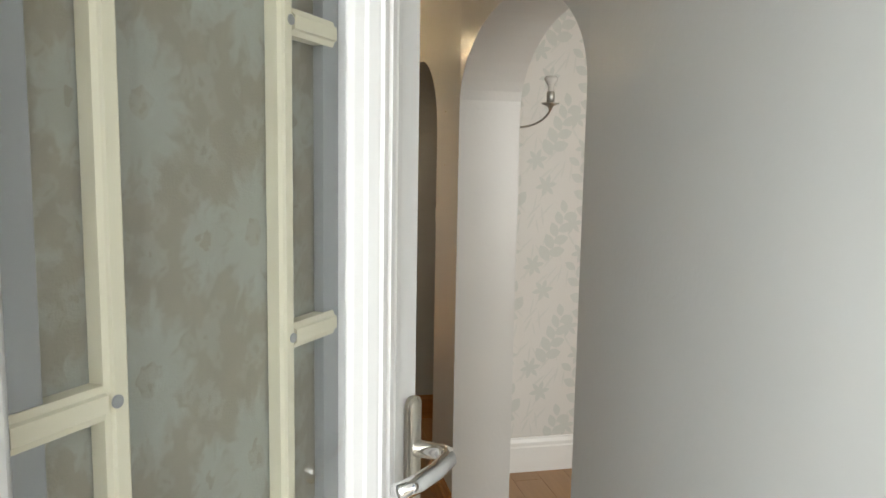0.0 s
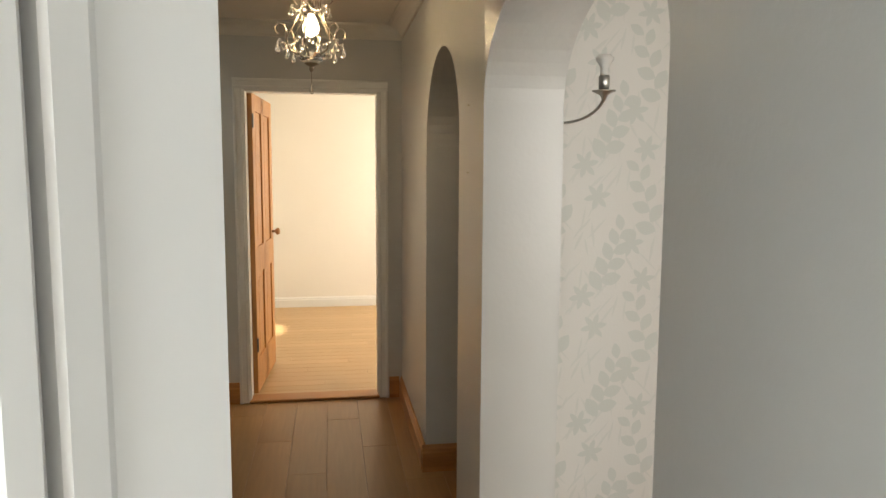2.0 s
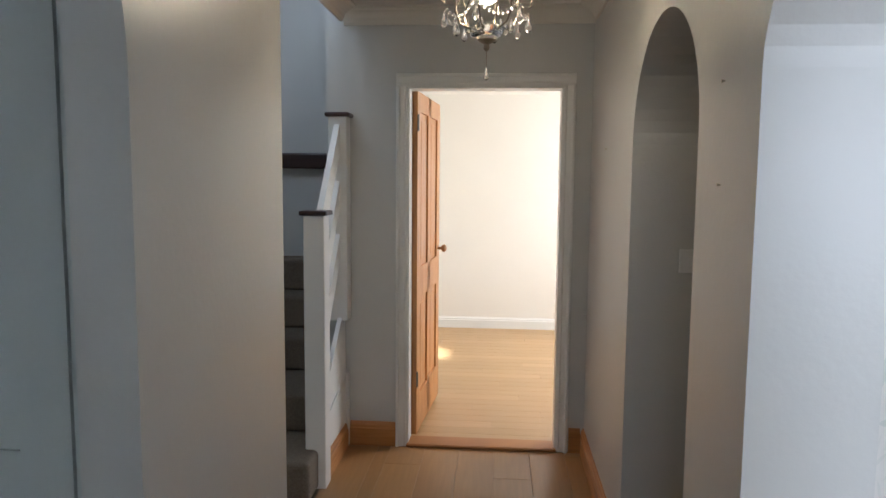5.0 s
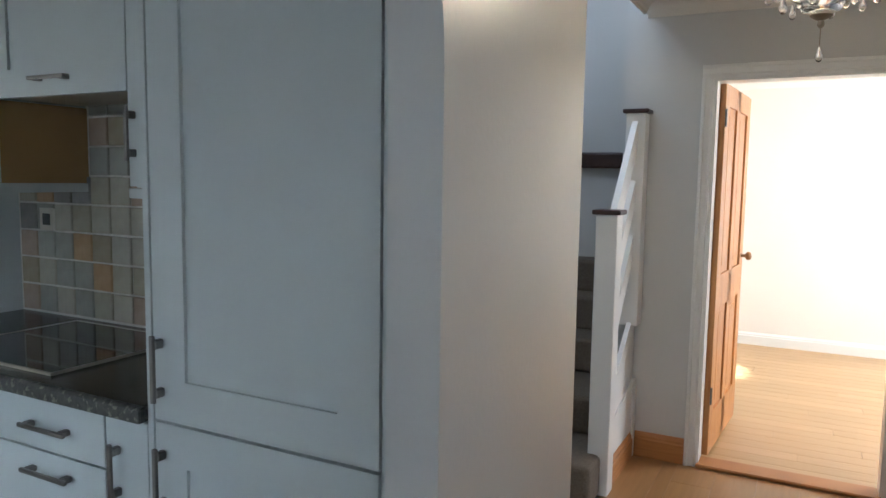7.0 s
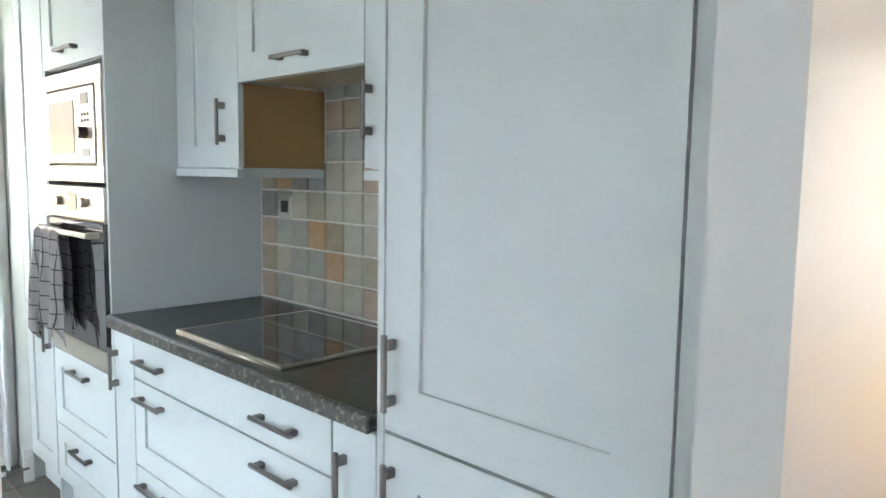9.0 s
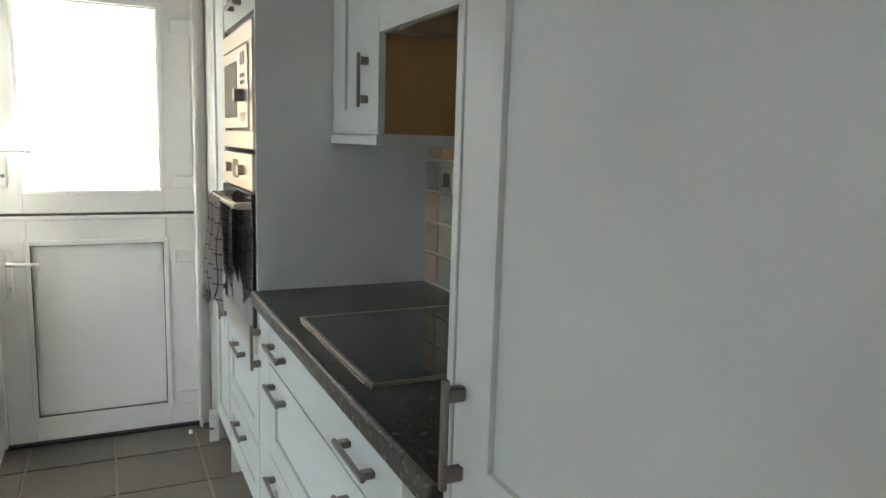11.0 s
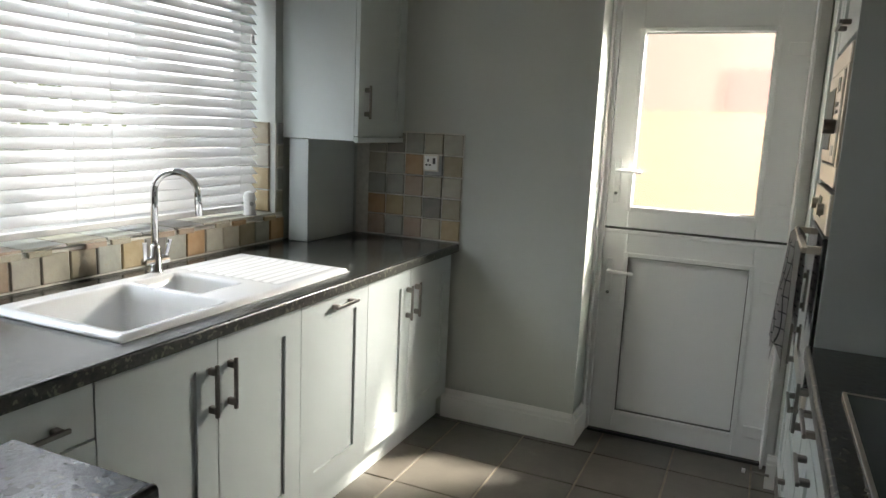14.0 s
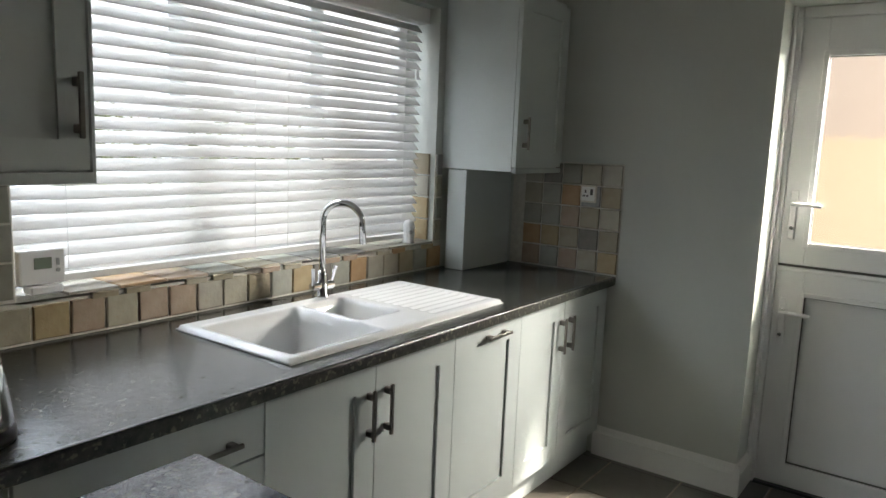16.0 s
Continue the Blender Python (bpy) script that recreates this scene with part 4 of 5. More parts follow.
worktop("worktop", -2.334, -0.918, FN - 0.022, BK, "dark mottled stone-effect worktop under the hob", front=-1)
hob = thing("hob", (-1.63, 2.65, C), "black ceramic hob with a steel rim set in the worktop", "hob")
part("glass_plate", B(-1.915, -1.345, 2.405, 2.885, C + 0.002, C + 0.0065, 0.001), GLASSBLACK, hob)
bm = bmesh.new()
for q in ((-1.923, -1.337, 2.397, 2.405), (-1.923, -1.337, 2.885, 2.893), (-1.923, -1.915, 2.405, 2.885), (-1.345, -1.337, 2.405, 2.885)):
    cuboid(bm, *q, C + 0.0005, C + 0.008)
part("rim", bm, INOX, hob)

# oven tower and larder
TX0, TX1 = -2.965, -2.352
u = thing("oven_tower", (-2.66, 2.6, 0), GREY + "tall housing for the built-in oven and microwave", "tall cabinet")
part("side_panel", B(-2.352, -2.336, FN - 0.001, BK, 0.0, 2.22, 0.001), CAB, u)
carcass(u, TX0, TX1, 0.12, 0.69, FN + 0.021, BK)
part("body", B(TX0, TX1, FN + 0.3, BK, 0.69, 1.8), CAB, u)
part("body", B(TX0, TX1, FN + 0.021, BK, 1.80, 2.22), CAB, u)
part("side_panel", B(TX0 - 0.015, TX0, FN + 0.003, BK, 0.0, 2.22), CAB, u)
d = shaker(u, TX0, TX1, 1.80, 2.2, FN, -1)
bar_handle(d, (-2.66, FN, 1.855), 0.19, False, -1)
for z0, z1 in ((0.372, 0.69), (0.13, 0.37)):
    d = shaker(u, TX0, TX1, z0, z1, FN, -1, "drawer_front", 0.07)
    bar_handle(d, (-2.66, FN, z1 - 0.06), 0.19, False, -1)
part("plinth", B(TX0, TX1, FN + 0.05, FN + 0.066, 0.001, 0.12), CAB, u)

mw = thing("microwave", (-2.66, 2.4, 1.37), "satin steel built-in microwave", "microwave")
part("trim_frame", cuboid(cuboid(cuboid(B(TX0 + 0.005, TX1 - 0.005, FN - 0.008, FN + 0.01, 1.715, 1.775, 0.003), TX0 + 0.005, TX1 - 0.005, FN - 0.008, FN + 0.01, 1.37, 1.43, 0.003), TX0 + 0.005, TX0 + 0.055, FN - 0.008, FN + 0.01, 1.43, 1.715), TX1 - 0.055, TX1 - 0.005, FN - 0.008, FN + 0.01, 1.43, 1.715), INOX, mw)
part("body", B(TX0 + 0.05, TX1 - 0.05, FN + 0.012, FN + 0.29, 1.43, 1.715), BLACK, mw)
md = part("door", B(TX0 + 0.062, -2.555, FN - 0.014, FN + 0.01, 1.438, 1.707, 0.003), INOX, mw)
part("window", B(TX0 + 0.10, -2.60, FN - 0.0165, FN - 0.014, 1.475, 1.665, 0.001), material("tinted_window", (0.22, 0.19, 0.11), 0.12), md, "tinted oven window")
cp = part("control_panel", B(-2.552, TX1 - 0.062, FN - 0.014, FN + 0.01, 1.438, 1.707, 0.003), INOX, mw)
part("display", B(-2.53, -2.46, FN - 0.0165, FN - 0.014, 1.645, 1.685), LCD, cp)
part("dial", rod(bmesh.new(), (-2.487, FN - 0.014, 1.545), (-2.487, FN - 0.045, 1.545), 0.021, 20), STEEL, cp)
for i in range(3):
    for j in range(2):
        part("button", rod(bmesh.new(), (-2.52 + 0.028 * i, FN - 0.014, 1.61 - 0.022 * j), (-2.52 + 0.028 * i, FN - 0.018, 1.61 - 0.022 * j), 0.006, 8), GREYPLASTIC, cp)
part("button", B(-2.53, -2.455, FN - 0.016, FN - 0.014, 1.46, 1.49, 0.001), GREYPLASTIC, cp)

ov = thing("oven", (-2.66, 2.4, 0.70), "built-in steel and black glass oven", "oven")
part("body", B(TX0 + 0.01, TX1 - 0.01, FN + 0.012, FN + 0.29, 0.70, 1.355), BLACK, ov)
cp = part("control_panel", B(TX0 + 0.005, TX1 - 0.005, FN - 0.012, FN + 0.01, 1.235, 1.355, 0.003), INOX, ov)
part("display", B(-2.71, -2.61, FN - 0.0145, FN - 0.012, 1.265, 1.33, 0.001), LCD, cp)
for x in (-2.79, -2.53):
    part("knob", rod(bmesh.new(), (x, FN - 0.012, 1.297), (x, FN - 0.03, 1.297), 0.018, 18), INOX, cp)
od = part("door", B(TX0 + 0.005, TX1 - 0.005, FN - 0.014, FN + 0.01, 0.775, 1.228, 0.003), GLASSBLACK, ov, "black glass oven door")
part("badge", B(-2.69, -2.63, FN - 0.0155, FN - 0.014, 0.80, 0.806), GREYPLASTIC, od)
part("trim_strip", B(TX0 + 0.005, TX1 - 0.005, FN - 0.012, FN + 0.01, 0.70, 0.772, 0.002), INOX, ov)
bm = cuboid(bmesh.new(), TX0 + 0.03, TX1 - 0.03, FN - 0.066, FN - 0.048, 1.178, 1.196, 0.004, 2)
for x in (TX0 + 0.05, TX1 - 0.05):
    cuboid(bm, x - 0.01, x + 0.01, FN - 0.05, FN - 0.012, 1.176, 1.198)
part("handle", bm, INOX, od, "steel bar handle")


def towel():
    """A folded cloth hung over the oven handle, with soft folds; two falls of unequal length."""
    bm = bmesh.new()
    for front, zlo in ((1, 0.80), (0, 0.88)):
        cols, rows = 24, 16
        grid = []
        for i in range(cols + 1):
            f = i / cols
            col = []
            for j in range(rows + 1):
                g = j / rows
                z = 1.203 - (1.203 - zlo - 0.05 * math.sin(3 * f) + 0.02 * (i % 5)) * g
                fold = 0.016 * math.sin(f * 17 + front) * (0.25 + g)
                spread = -2.77 + (f - 0.5) * (0.26 + 0.10 * g) + 0.012 * math.sin(8 * g + 5 * f)
                y = (FN - 0.074 - 0.012 * g - fold if front else FN - 0.038 + 0.004 * math.sin(f * 13))
                if front:
                    y = min(y, FN - 0.068)
                if j == 0:
                    y = FN - 0.057
                col.append(bm.verts.new((spread, y, z)))
            grid.append(col)
        for i in range(cols):
            for j in range(rows):
                bm.faces.new((grid[i][j], grid[i + 1][j], grid[i + 1][j + 1], grid[i][j + 1]))
    bmesh.ops.solidify(bm, geom=bm.faces[:], thickness=0.003)
    return bm


solid("tea_towel", towel(), CHECK, "grey checked tea towel hung over the oven handle", "tea towel", "", True)

u = thing("larder_cabinet", (-3.15, 2.6, 0), GREY + "tall larder unit beside the back door", "tall cabinet")
carcass(u, W + 0.004, TX0 - 0.016, 0.12, 2.22, FN + 0.021, BK)
for z0, z1, hz in ((0.835, 2.2, 0.95), (0.13, 0.832, 0.74)):
    d = shaker(u, W + 0.004, TX0 - 0.016, z0, z1, FN, -1, rail=0.075)
    bar_handle(d, (TX0 - 0.05, FN, hz), 0.16, True, -1)
part("plinth", B(W + 0.004, TX0 - 0.016, FN + 0.05, FN + 0.066, 0.001, 0.12), CAB, u)

# wall units over the hob
UY = 2.605
u = thing("wall_cabinet", (-2.08, 2.78, 1.4), GREY + "wall unit with a tan inner side", "wall cabinet")
carcass(u, -2.334, -1.915, 1.428, 2.22, UY + 0.021, BK)
d = shaker(u, -2.27, -1.897, 1.43, 2.2, UY, -1, rail=0.07)
bar_handle(d, (-1.985, UY, 1.578), 0.15, True, -1)
part("filler_strip", B(-2.334, -2.271, UY + 0.003, UY + 0.02, 1.43, 2.2), CAB, u)
part("inner_side", B(-1.914, -1.906, UY + 0.02, BK, 1.43, 1.70), BROWNBOARD, u, "tan laminate side")
part("light_rail", B(-2.334, -1.90, UY - 0.004, UY + 0.016, 1.398, 1.426, 0.002), CAB, u)
part("light_rail", B(-1.917, -1.899, UY + 0.016, BK, 1.398, 1.428), CAB, u)
u = thing("extractor_cabinet", (-1.58, 2.78, 1.7), GREY + "flap unit over the extractor above the hob", "wall cabinet")
carcass(u, -1.904, -1.262, 1.712, 2.22, UY + 0.021, BK)
d = shaker(u, -1.896, -1.264, 1.698, 2.2, UY, -1, rail=0.085)
bar_handle(d, (-1.58, UY, 1.75), 0.17, False, -1)
part("extractor", B(-1.86, -1.30, UY + 0.04, BK - 0.06, 1.702, 1.712), INOX, u, "steel extractor underside")
u = thing("wall_cabinet", (-1.09, 2.78, 1.4), GREY + "wall unit beside the fridge housing", "wall cabinet")
carcass(u, -1.258, -0.916, 1.428, 2.22, UY + 0.021, BK)
d = shaker(u, -1.262, -0.918, 1.43, 2.2, UY, -1, rail=0.07)
bar_handle(d, (-1.235, UY, 1.578), 0.15, True, -1)
part("light_rail", B(-1.262, -0.918, UY - 0.004, UY + 0.016, 1.398, 1.426, 0.002), CAB, u)

# ---- sink run ----
SB = YS + 0.002
runs = [("base_cabinet", -3.325, -2.50, 2), ("dishwasher_front", -2.50, -2.048, 1), ("sink_cabinet", -2.048, -1.216, 2), ("drawer_cabinet", -1.216, -0.62, 0)]
for name, x0, x1, doors in runs:
    lab = {"base_cabinet": GREY + "double base unit in the corner", "dishwasher_front": GREY + "integrated dishwasher front", "sink_cabinet": GREY + "double unit below the sink", "drawer_cabinet": GREY + "drawer unit beside the sink"}[name]
    u = thing(name, ((x0 + x1) / 2, 0.45, 0), lab, "base cabinet")
    carcass(u, x0, x1, 0.12, 0.70 if name == "sink_cabinet" else 0.872, SB, FS - 0.021)
    part("plinth", B(x0, x1, FS - 0.066, FS - 0.05, 0.001, 0.12), CAB, u)
    if doors == 2:
        xm = (x0 + x1) / 2 - (0.005 if name == "sink_cabinet" else -0.035)
        for a, b, hx2 in ((x0, xm, xm - 0.045), (xm, x1, xm + 0.035)):
            d = shaker(u, a, b, 0.13, 0.872, FS, 1)
            bar_handle(d, (hx2, FS, 0.715), 0.16, True, 1)
    elif doors == 1:
        d = shaker(u, x0, x1, 0.13, 0.872, FS, 1)
        bar_handle(d, ((x0 + x1) / 2 - 0.03, FS, 0.825), 0.155, False, 1)
    else:
        for z0, z1 in ((0.722, 0.872), (0.425, 0.72), (0.13, 0.423)):
            d = shaker(u, x0, x1, z0, z1, FS, 1, "drawer_front", 0.075, z1 > 0.8)
            bar_handle(d, (-1.05 if z1 > 0.8 else -0.92, FS, z1 - 0.09), 0.155, False, 1)
SX0, SX1, SY0, SY1 = -2.42, -1.335, 0.215, 0.745
worktop("worktop", W + 0.002, -0.19, SB, FS + 0.032, "dark mottled stone-effect worktop round the sink", (SX0 + 0.03, SX1 - 0.03, SY0 + 0.03, SY1 - 0.03))
u = thing("end_base_cabinet", (-0.55, 1.2, 0), GREY + "base unit under the short worktop", "base cabinet")
part("body", B(-0.835, -0.19, 1.03, 1.34, 0.12, 0.872), CAB, u)
part("cabinet_door", B(-0.856, -0.836, 1.03, 1.34, 0.13, 0.87, 0.003), CAB, u)
part("plinth", B(-0.79, -0.19, 1.05, 1.32, 0.001, 0.12), CAB, u)
worktop("worktop", -0.862, -0.19, 1.015, 1.355, "short dark mottled stone-effect worktop at the arch")

# sink: a one-piece ceramic bowl, half bowl and ribbed drainer
snk = thing("sink", (-1.88, 0.48, C), "white ceramic one-and-a-half bowl sink with drainer", "sink")


def sink_mesh():
    bm = bmesh.new()
    nx, ny = 108, 54
    grid = []

    def well(x, y, x0, x1, y0, y1, depth, soft):
        f = 1.0
        for lo, hi, v in ((x0, x1, x), (y0, y1, y)):
            dd = min(v - lo, hi - v) / soft
            dd = max(0.0, min(1.0, dd))
            f *= dd * dd * (3 - 2 * dd)
        return depth * f
    for i in range(nx + 1):
        col = []
        for j in range(ny + 1):
            x, y = SX0 + (SX1 - SX0) * i / nx, SY0 + (SY1 - SY0) * j / ny
            rim = min(x - SX0, SX1 - x, y - SY0, SY1 - y)
            z = C + 0.018 - 0.014 * max(0, 1 - rim / 0.016) ** 2
            z -= well(x, y, -1.76, SX1 - 0.035, SY0 + 0.075, SY1 - 0.03, 0.175, 0.035)
            z -= well(x, y, -1.985, -1.785, SY0 + 0.075, SY1 - 0.16, 0.12, 0.03)
            if x < -2.03:
                inner = max(0, min(1, min(x - SX0 - 0.03, -2.03 - x, y - SY0 - 0.04, SY1 - 0.04 - y) / 0.02))
                z -= inner * (0.005 + 0.0035 * math.cos((y - SY0) * 2 * math.pi / 0.042))
            col.append(bm.verts.new((x, y, z)))
        grid.append(col)
    for i in range(nx):
        for j in range(ny):
            bm.faces.new((grid[i][j], grid[i + 1][j], grid[i + 1][j + 1], grid[i][j + 1]))
    return bm


part("basin", sink_mesh(), CERAMIC, snk, "", True)
for q in ((SX0, SX1, SY0, SY0 + 0.002), (SX0, SX1, SY1 - 0.002, SY1), (SX0, SX0 + 0.002, SY0 + 0.002, SY1 - 0.002), (SX1 - 0.002, SX1, SY0 + 0.002, SY1 - 0.002)):
    part("rim_edge", B(*q, C + 0.0005, C + 0.0045), CERAMIC, snk)
for x, y, z in ((-1.55, 0.53, C - 0.155), (-1.885, 0.43, C - 0.10)):
    wst = part("waste", lathe(bmesh.new(), [(0.040, 0.0), (0.040, 0.003), (0.028, 0.002), (0.026, -0.003), (0.004, -0.003)], (x, y, z), 24), CHROME, snk)
tap = thing("kitchen_tap", (-1.93, 0.245, C + 0.018), "chrome swan-neck mixer tap with two levers", "tap")
TXX, TY, TZ = -1.93, 0.245, C + 0.018
part("base", lathe(bmesh.new(), [(0.028, 0), (0.028, 0.008), (0.022, 0.014), (0.021, 0.085), (0.015, 0.10), (0.013, 0.104)], (TXX, TY, TZ), 20), CHROME, tap, "", True)
arc = [(TXX, TY, TZ + 0.10), (TXX, TY, TZ + 0.28)] + [(TXX - 0.045 * (1 - math.cos(t * math.pi / 9)) * 0.55, TY + 0.075 * (1 - math.cos(t * math.pi / 9)), TZ + 0.29 + 0.072 * math.sin(t * math.pi / 9)) for t in np.arange(0, 8.6, 0.5)] + [(TXX - 0.052, TY + 0.155, TZ + 0.215)]
part("spout", tube(bmesh.new(), arc, 0.0125, 14), CHROME, tap, "", True)
for s in (-1, 1):
    lv = part("lever_valve", rod(bmesh.new(), (TXX, TY, TZ + 0.045), (TXX + s * 0.052, TY, TZ + 0.045), 0.016, 16), CHROME, tap)
    part("lever", rod(bmesh.new(), (TXX + s * 0.045, TY, TZ + 0.045), (TXX + s * 0.058, TY + 0.012, TZ + 0.115), 0.0065, 10, 0.008), CHROME, lv)

# wall unit and pipe boxing in the corner, wall unit beyond the window
WY = 0.485
u = thing("wall_cabinet", (-3.1, 0.27, 1.4), GREY + "wall unit in the corner above the worktop", "wall cabinet")
carcass(u, W + 0.002, -2.886, 1.41, 2.22, SB, WY - 0.021)
d = shaker(u, W + 0.002, -2.888, 1.43, 2.2, WY, 1, rail=0.07)
bar_handle(d, (-2.945, WY, 1.585), 0.15, True, 1)
part("light_rail", B(W + 0.002, -2.888, WY - 0.02, WY + 0.003, 1.403, 1.427, 0.002), CAB, u)
u = thing("pipe_boxing", (-3.1, 0.13, C), "grey-green boxed-in pipes under the wall unit", "boxing")
part("front_board", B(W + 0.03, -2.905, 0.20, 0.215, C + 0.001, 1.405, 0.001), CAB, u)
part("side_board", B(-2.905, -2.89, 0.11, 0.218, C + 0.001, 1.405, 0.002), CAB, u)
u = thing("wall_cabinet", (-0.6, 0.27, 1.4), GREY + "wall unit between the window and the arch", "wall cabinet")
carcass(u, -0.948, -0.19, 1.41, 2.22, SB, WY - 0.021)
d = shaker(u, -0.945, -0.50, 1.43, 2.2, WY, 1, rail=0.07)
bar_handle(d, (-0.913, WY, 1.58), 0.15, True, 1)
shaker(u, -0.50, -0.19, 1.43, 2.2, WY, 1, rail=0.07)
part("light_rail", B(-0.95, -0.19, WY - 0.02, WY + 0.003, 1.40, 1.427, 0.002), CAB, u)
part("end_panel", B(-0.957, -0.949, SB, WY, 1.40, 2.22), CAB, u)

# ---- window and blind ----
win = thing("window_1", (-1.88, -0.15, WZ0), "white plastic kitchen window with wide panes", "window")
win["kind"] = "structure"
bm = bmesh.new()
for q in ((WX0, WX1, WZ0, WZ0 + 0.06), (WX0, WX1, WZ1 - 0.06, WZ1)):
    cuboid(bm, q[0], q[1], -0.185, -0.125, q[2], q[3], 0.004)
for x in (WX0, WX1 - 0.06, -1.62, -2.28):
    cuboid(bm, x, x + 0.06 if x in (WX0, WX1 - 0.06) else x + 0.075, -0.185, -0.125, WZ0 + 0.06, WZ1 - 0.06, 0.004)
part("window_frame", bm, UPVC, win)
for a, b in ((WX0 + 0.06, -2.28), (-2.205, -1.62), (-1.545, WX1 - 0.06)):
    p = part("pane", B(a, b, -0.158, -0.154, WZ0 + 0.06, WZ1 - 0.06), CLEAR, win)
    p.visible_shadow = False
bl = thing("venetian_blind", (-1.89, -0.03, WZ1), "white wooden venetian blind with half-closed slats", "blind")
BY = -0.025
part("pelmet", B(-2.825, -0.94, BY - 0.035, BY + 0.045, 2.078, 2.148, 0.005), SLAT, bl)
sl = bmesh.new()
hw = 0.025
cuboid(sl, -2.80, -0.955, -hw, hw, -0.0014, 0.0014)
bmesh.ops.rotate(sl, cent=(0, 0, 0), matrix=Matrix.Rotation(radians(-47), 3, "X"), verts=sl.verts)
slat_mesh = mesh_of("slat", sl, SLAT)
for k in range(23):
    o = new("slat", slat_mesh)
    o.parent = bl
    o.matrix_parent_inverse = Matrix.Translation(bl.location).inverted()
    o.matrix_basis = Matrix.Translation((0, BY, 1.125 + 0.0422 * k)) @ Matrix.Rotation(random.uniform(-0.03, 0.03), 4, "X") @ Matrix.Rotation(random.uniform(-0.001, 0.001), 4, "Y")
part("bottom_rail", B(-2.80, -0.955, BY - 0.012, BY + 0.014, 1.068, 1.092, 0.003), SLAT, bl)
for x in (-2.68, -1.98, -1.82, -1.12):
    part("cord", rod(bmesh.new(), (x, BY + 0.021, 1.09), (x, BY + 0.021, 2.08), 0.001, 5), SLAT, bl)
    part("cord", rod(bmesh.new(), (x + 0.004, BY - 0.021, 1.09), (x + 0.004, BY - 0.021, 2.08), 0.001, 5), SLAT, bl)
part("pull_cord", rod(bmesh.new(), (-2.74, BY + 0.04, 1.86), (-2.74, BY + 0.04, 2.08), 0.001, 5), SLAT, bl)
part("cord_pull", lathe(bmesh.new(), [(0.004, 0.045), (0.008, 0.03), (0.0085, 0.003), (0.006, 0)], (-2.74, BY + 0.04, 1.82), 10), SLAT, bl)

# things on the sill and worktop
th = thing("thermostat", (-1.03, 0.03, 1.05), "white room thermostat with a small display on a stand", "thermostat")
thb = bmesh.new()
cuboid(thb, -1.095, -0.965, 0.0, 0.03, 1.075, 1.178, 0.006, 2)
part("case", thb, UPVC, th)
part("display", B(-1.055, -1.005, 0.03, 0.032, 1.122, 1.155, 0.001), LCD, th)
part("button", rod(bmesh.new(), (-1.072, 0.03, 1.115), (-1.072, 0.033, 1.115), 0.006, 10), GREYPLASTIC, th)
part("button", B(-1.076, -1.068, 0.03, 0.033, 1.13, 1.15), GREYPLASTIC, th)
part("stand", B(-1.075, -0.985, -0.0, 0.055, 1.0515, 1.076, 0.004), UPVC, th)
af = thing("air_freshener", (-2.70, 0.03, 1.05), "small white air freshener on the tiled sill", "air freshener")
part("body", lathe(bmesh.new(), [(0.030, 0), (0.031, 0.006), (0.024, 0.025), (0.026, 0.06), (0.028, 0.085), (0.02, 0.105), (0.006, 0.112)], (-2.70, 0.03, 1.0515), 20), UPVC, af, "", True)
part("badge", rod(bmesh.new(), (-2.685, 0.054, 1.105), (-2.684, 0.056, 1.105), 0.01, 12), GREYPLASTIC, af)
kt = thing("kettle", (-0.60, 0.66, C), "chrome kettle on a black base", "kettle")
KX, KY = -0.595, 0.66
part("base", lathe(bmesh.new(), [(0.082, 0), (0.085, 0.006), (0.083, 0.022), (0.07, 0.026)], (KX, KY, C + 0.0005), 28), BLACK, kt, "", True)
part("jug", lathe(bmesh.new(), [(0.078, 0.027), (0.080, 0.032), (0.078, 0.06), (0.066, 0.15), (0.056, 0.19), (0.05, 0.2)], (KX, KY, C), 28), CHROME, kt, "", True)
part("lid", lathe(bmesh.new(), [(0.05, 0.20), (0.045, 0.212), (0.015, 0.218), (0.013, 0.235), (0.003, 0.238)], (KX, KY, C), 24), BLACK, kt, "", True)
part("handle", tube(bmesh.new(), [(KX + 0.05, KY, C + 0.19), (KX + 0.10, KY, C + 0.20), (KX + 0.125, KY, C + 0.16), (KX + 0.115, KY, C + 0.09), (KX + 0.078, KY, C + 0.06)], 0.011, 10), BLACK, kt, "", True)

# ---- back door: a stable door in two leaves ----
DX = -3.56
bd = thing("back_door", (-3.6, 1.89, 0), "white plastic stable door with an obscured glass pane", "door")
DY0, DY1 = 1.492, 2.298


# dark colour that paints shade lines inside the beads and between the leaves
SHADE_LINE = material("shade_line_grey", (0.11, 0.11, 0.105), 0.7)


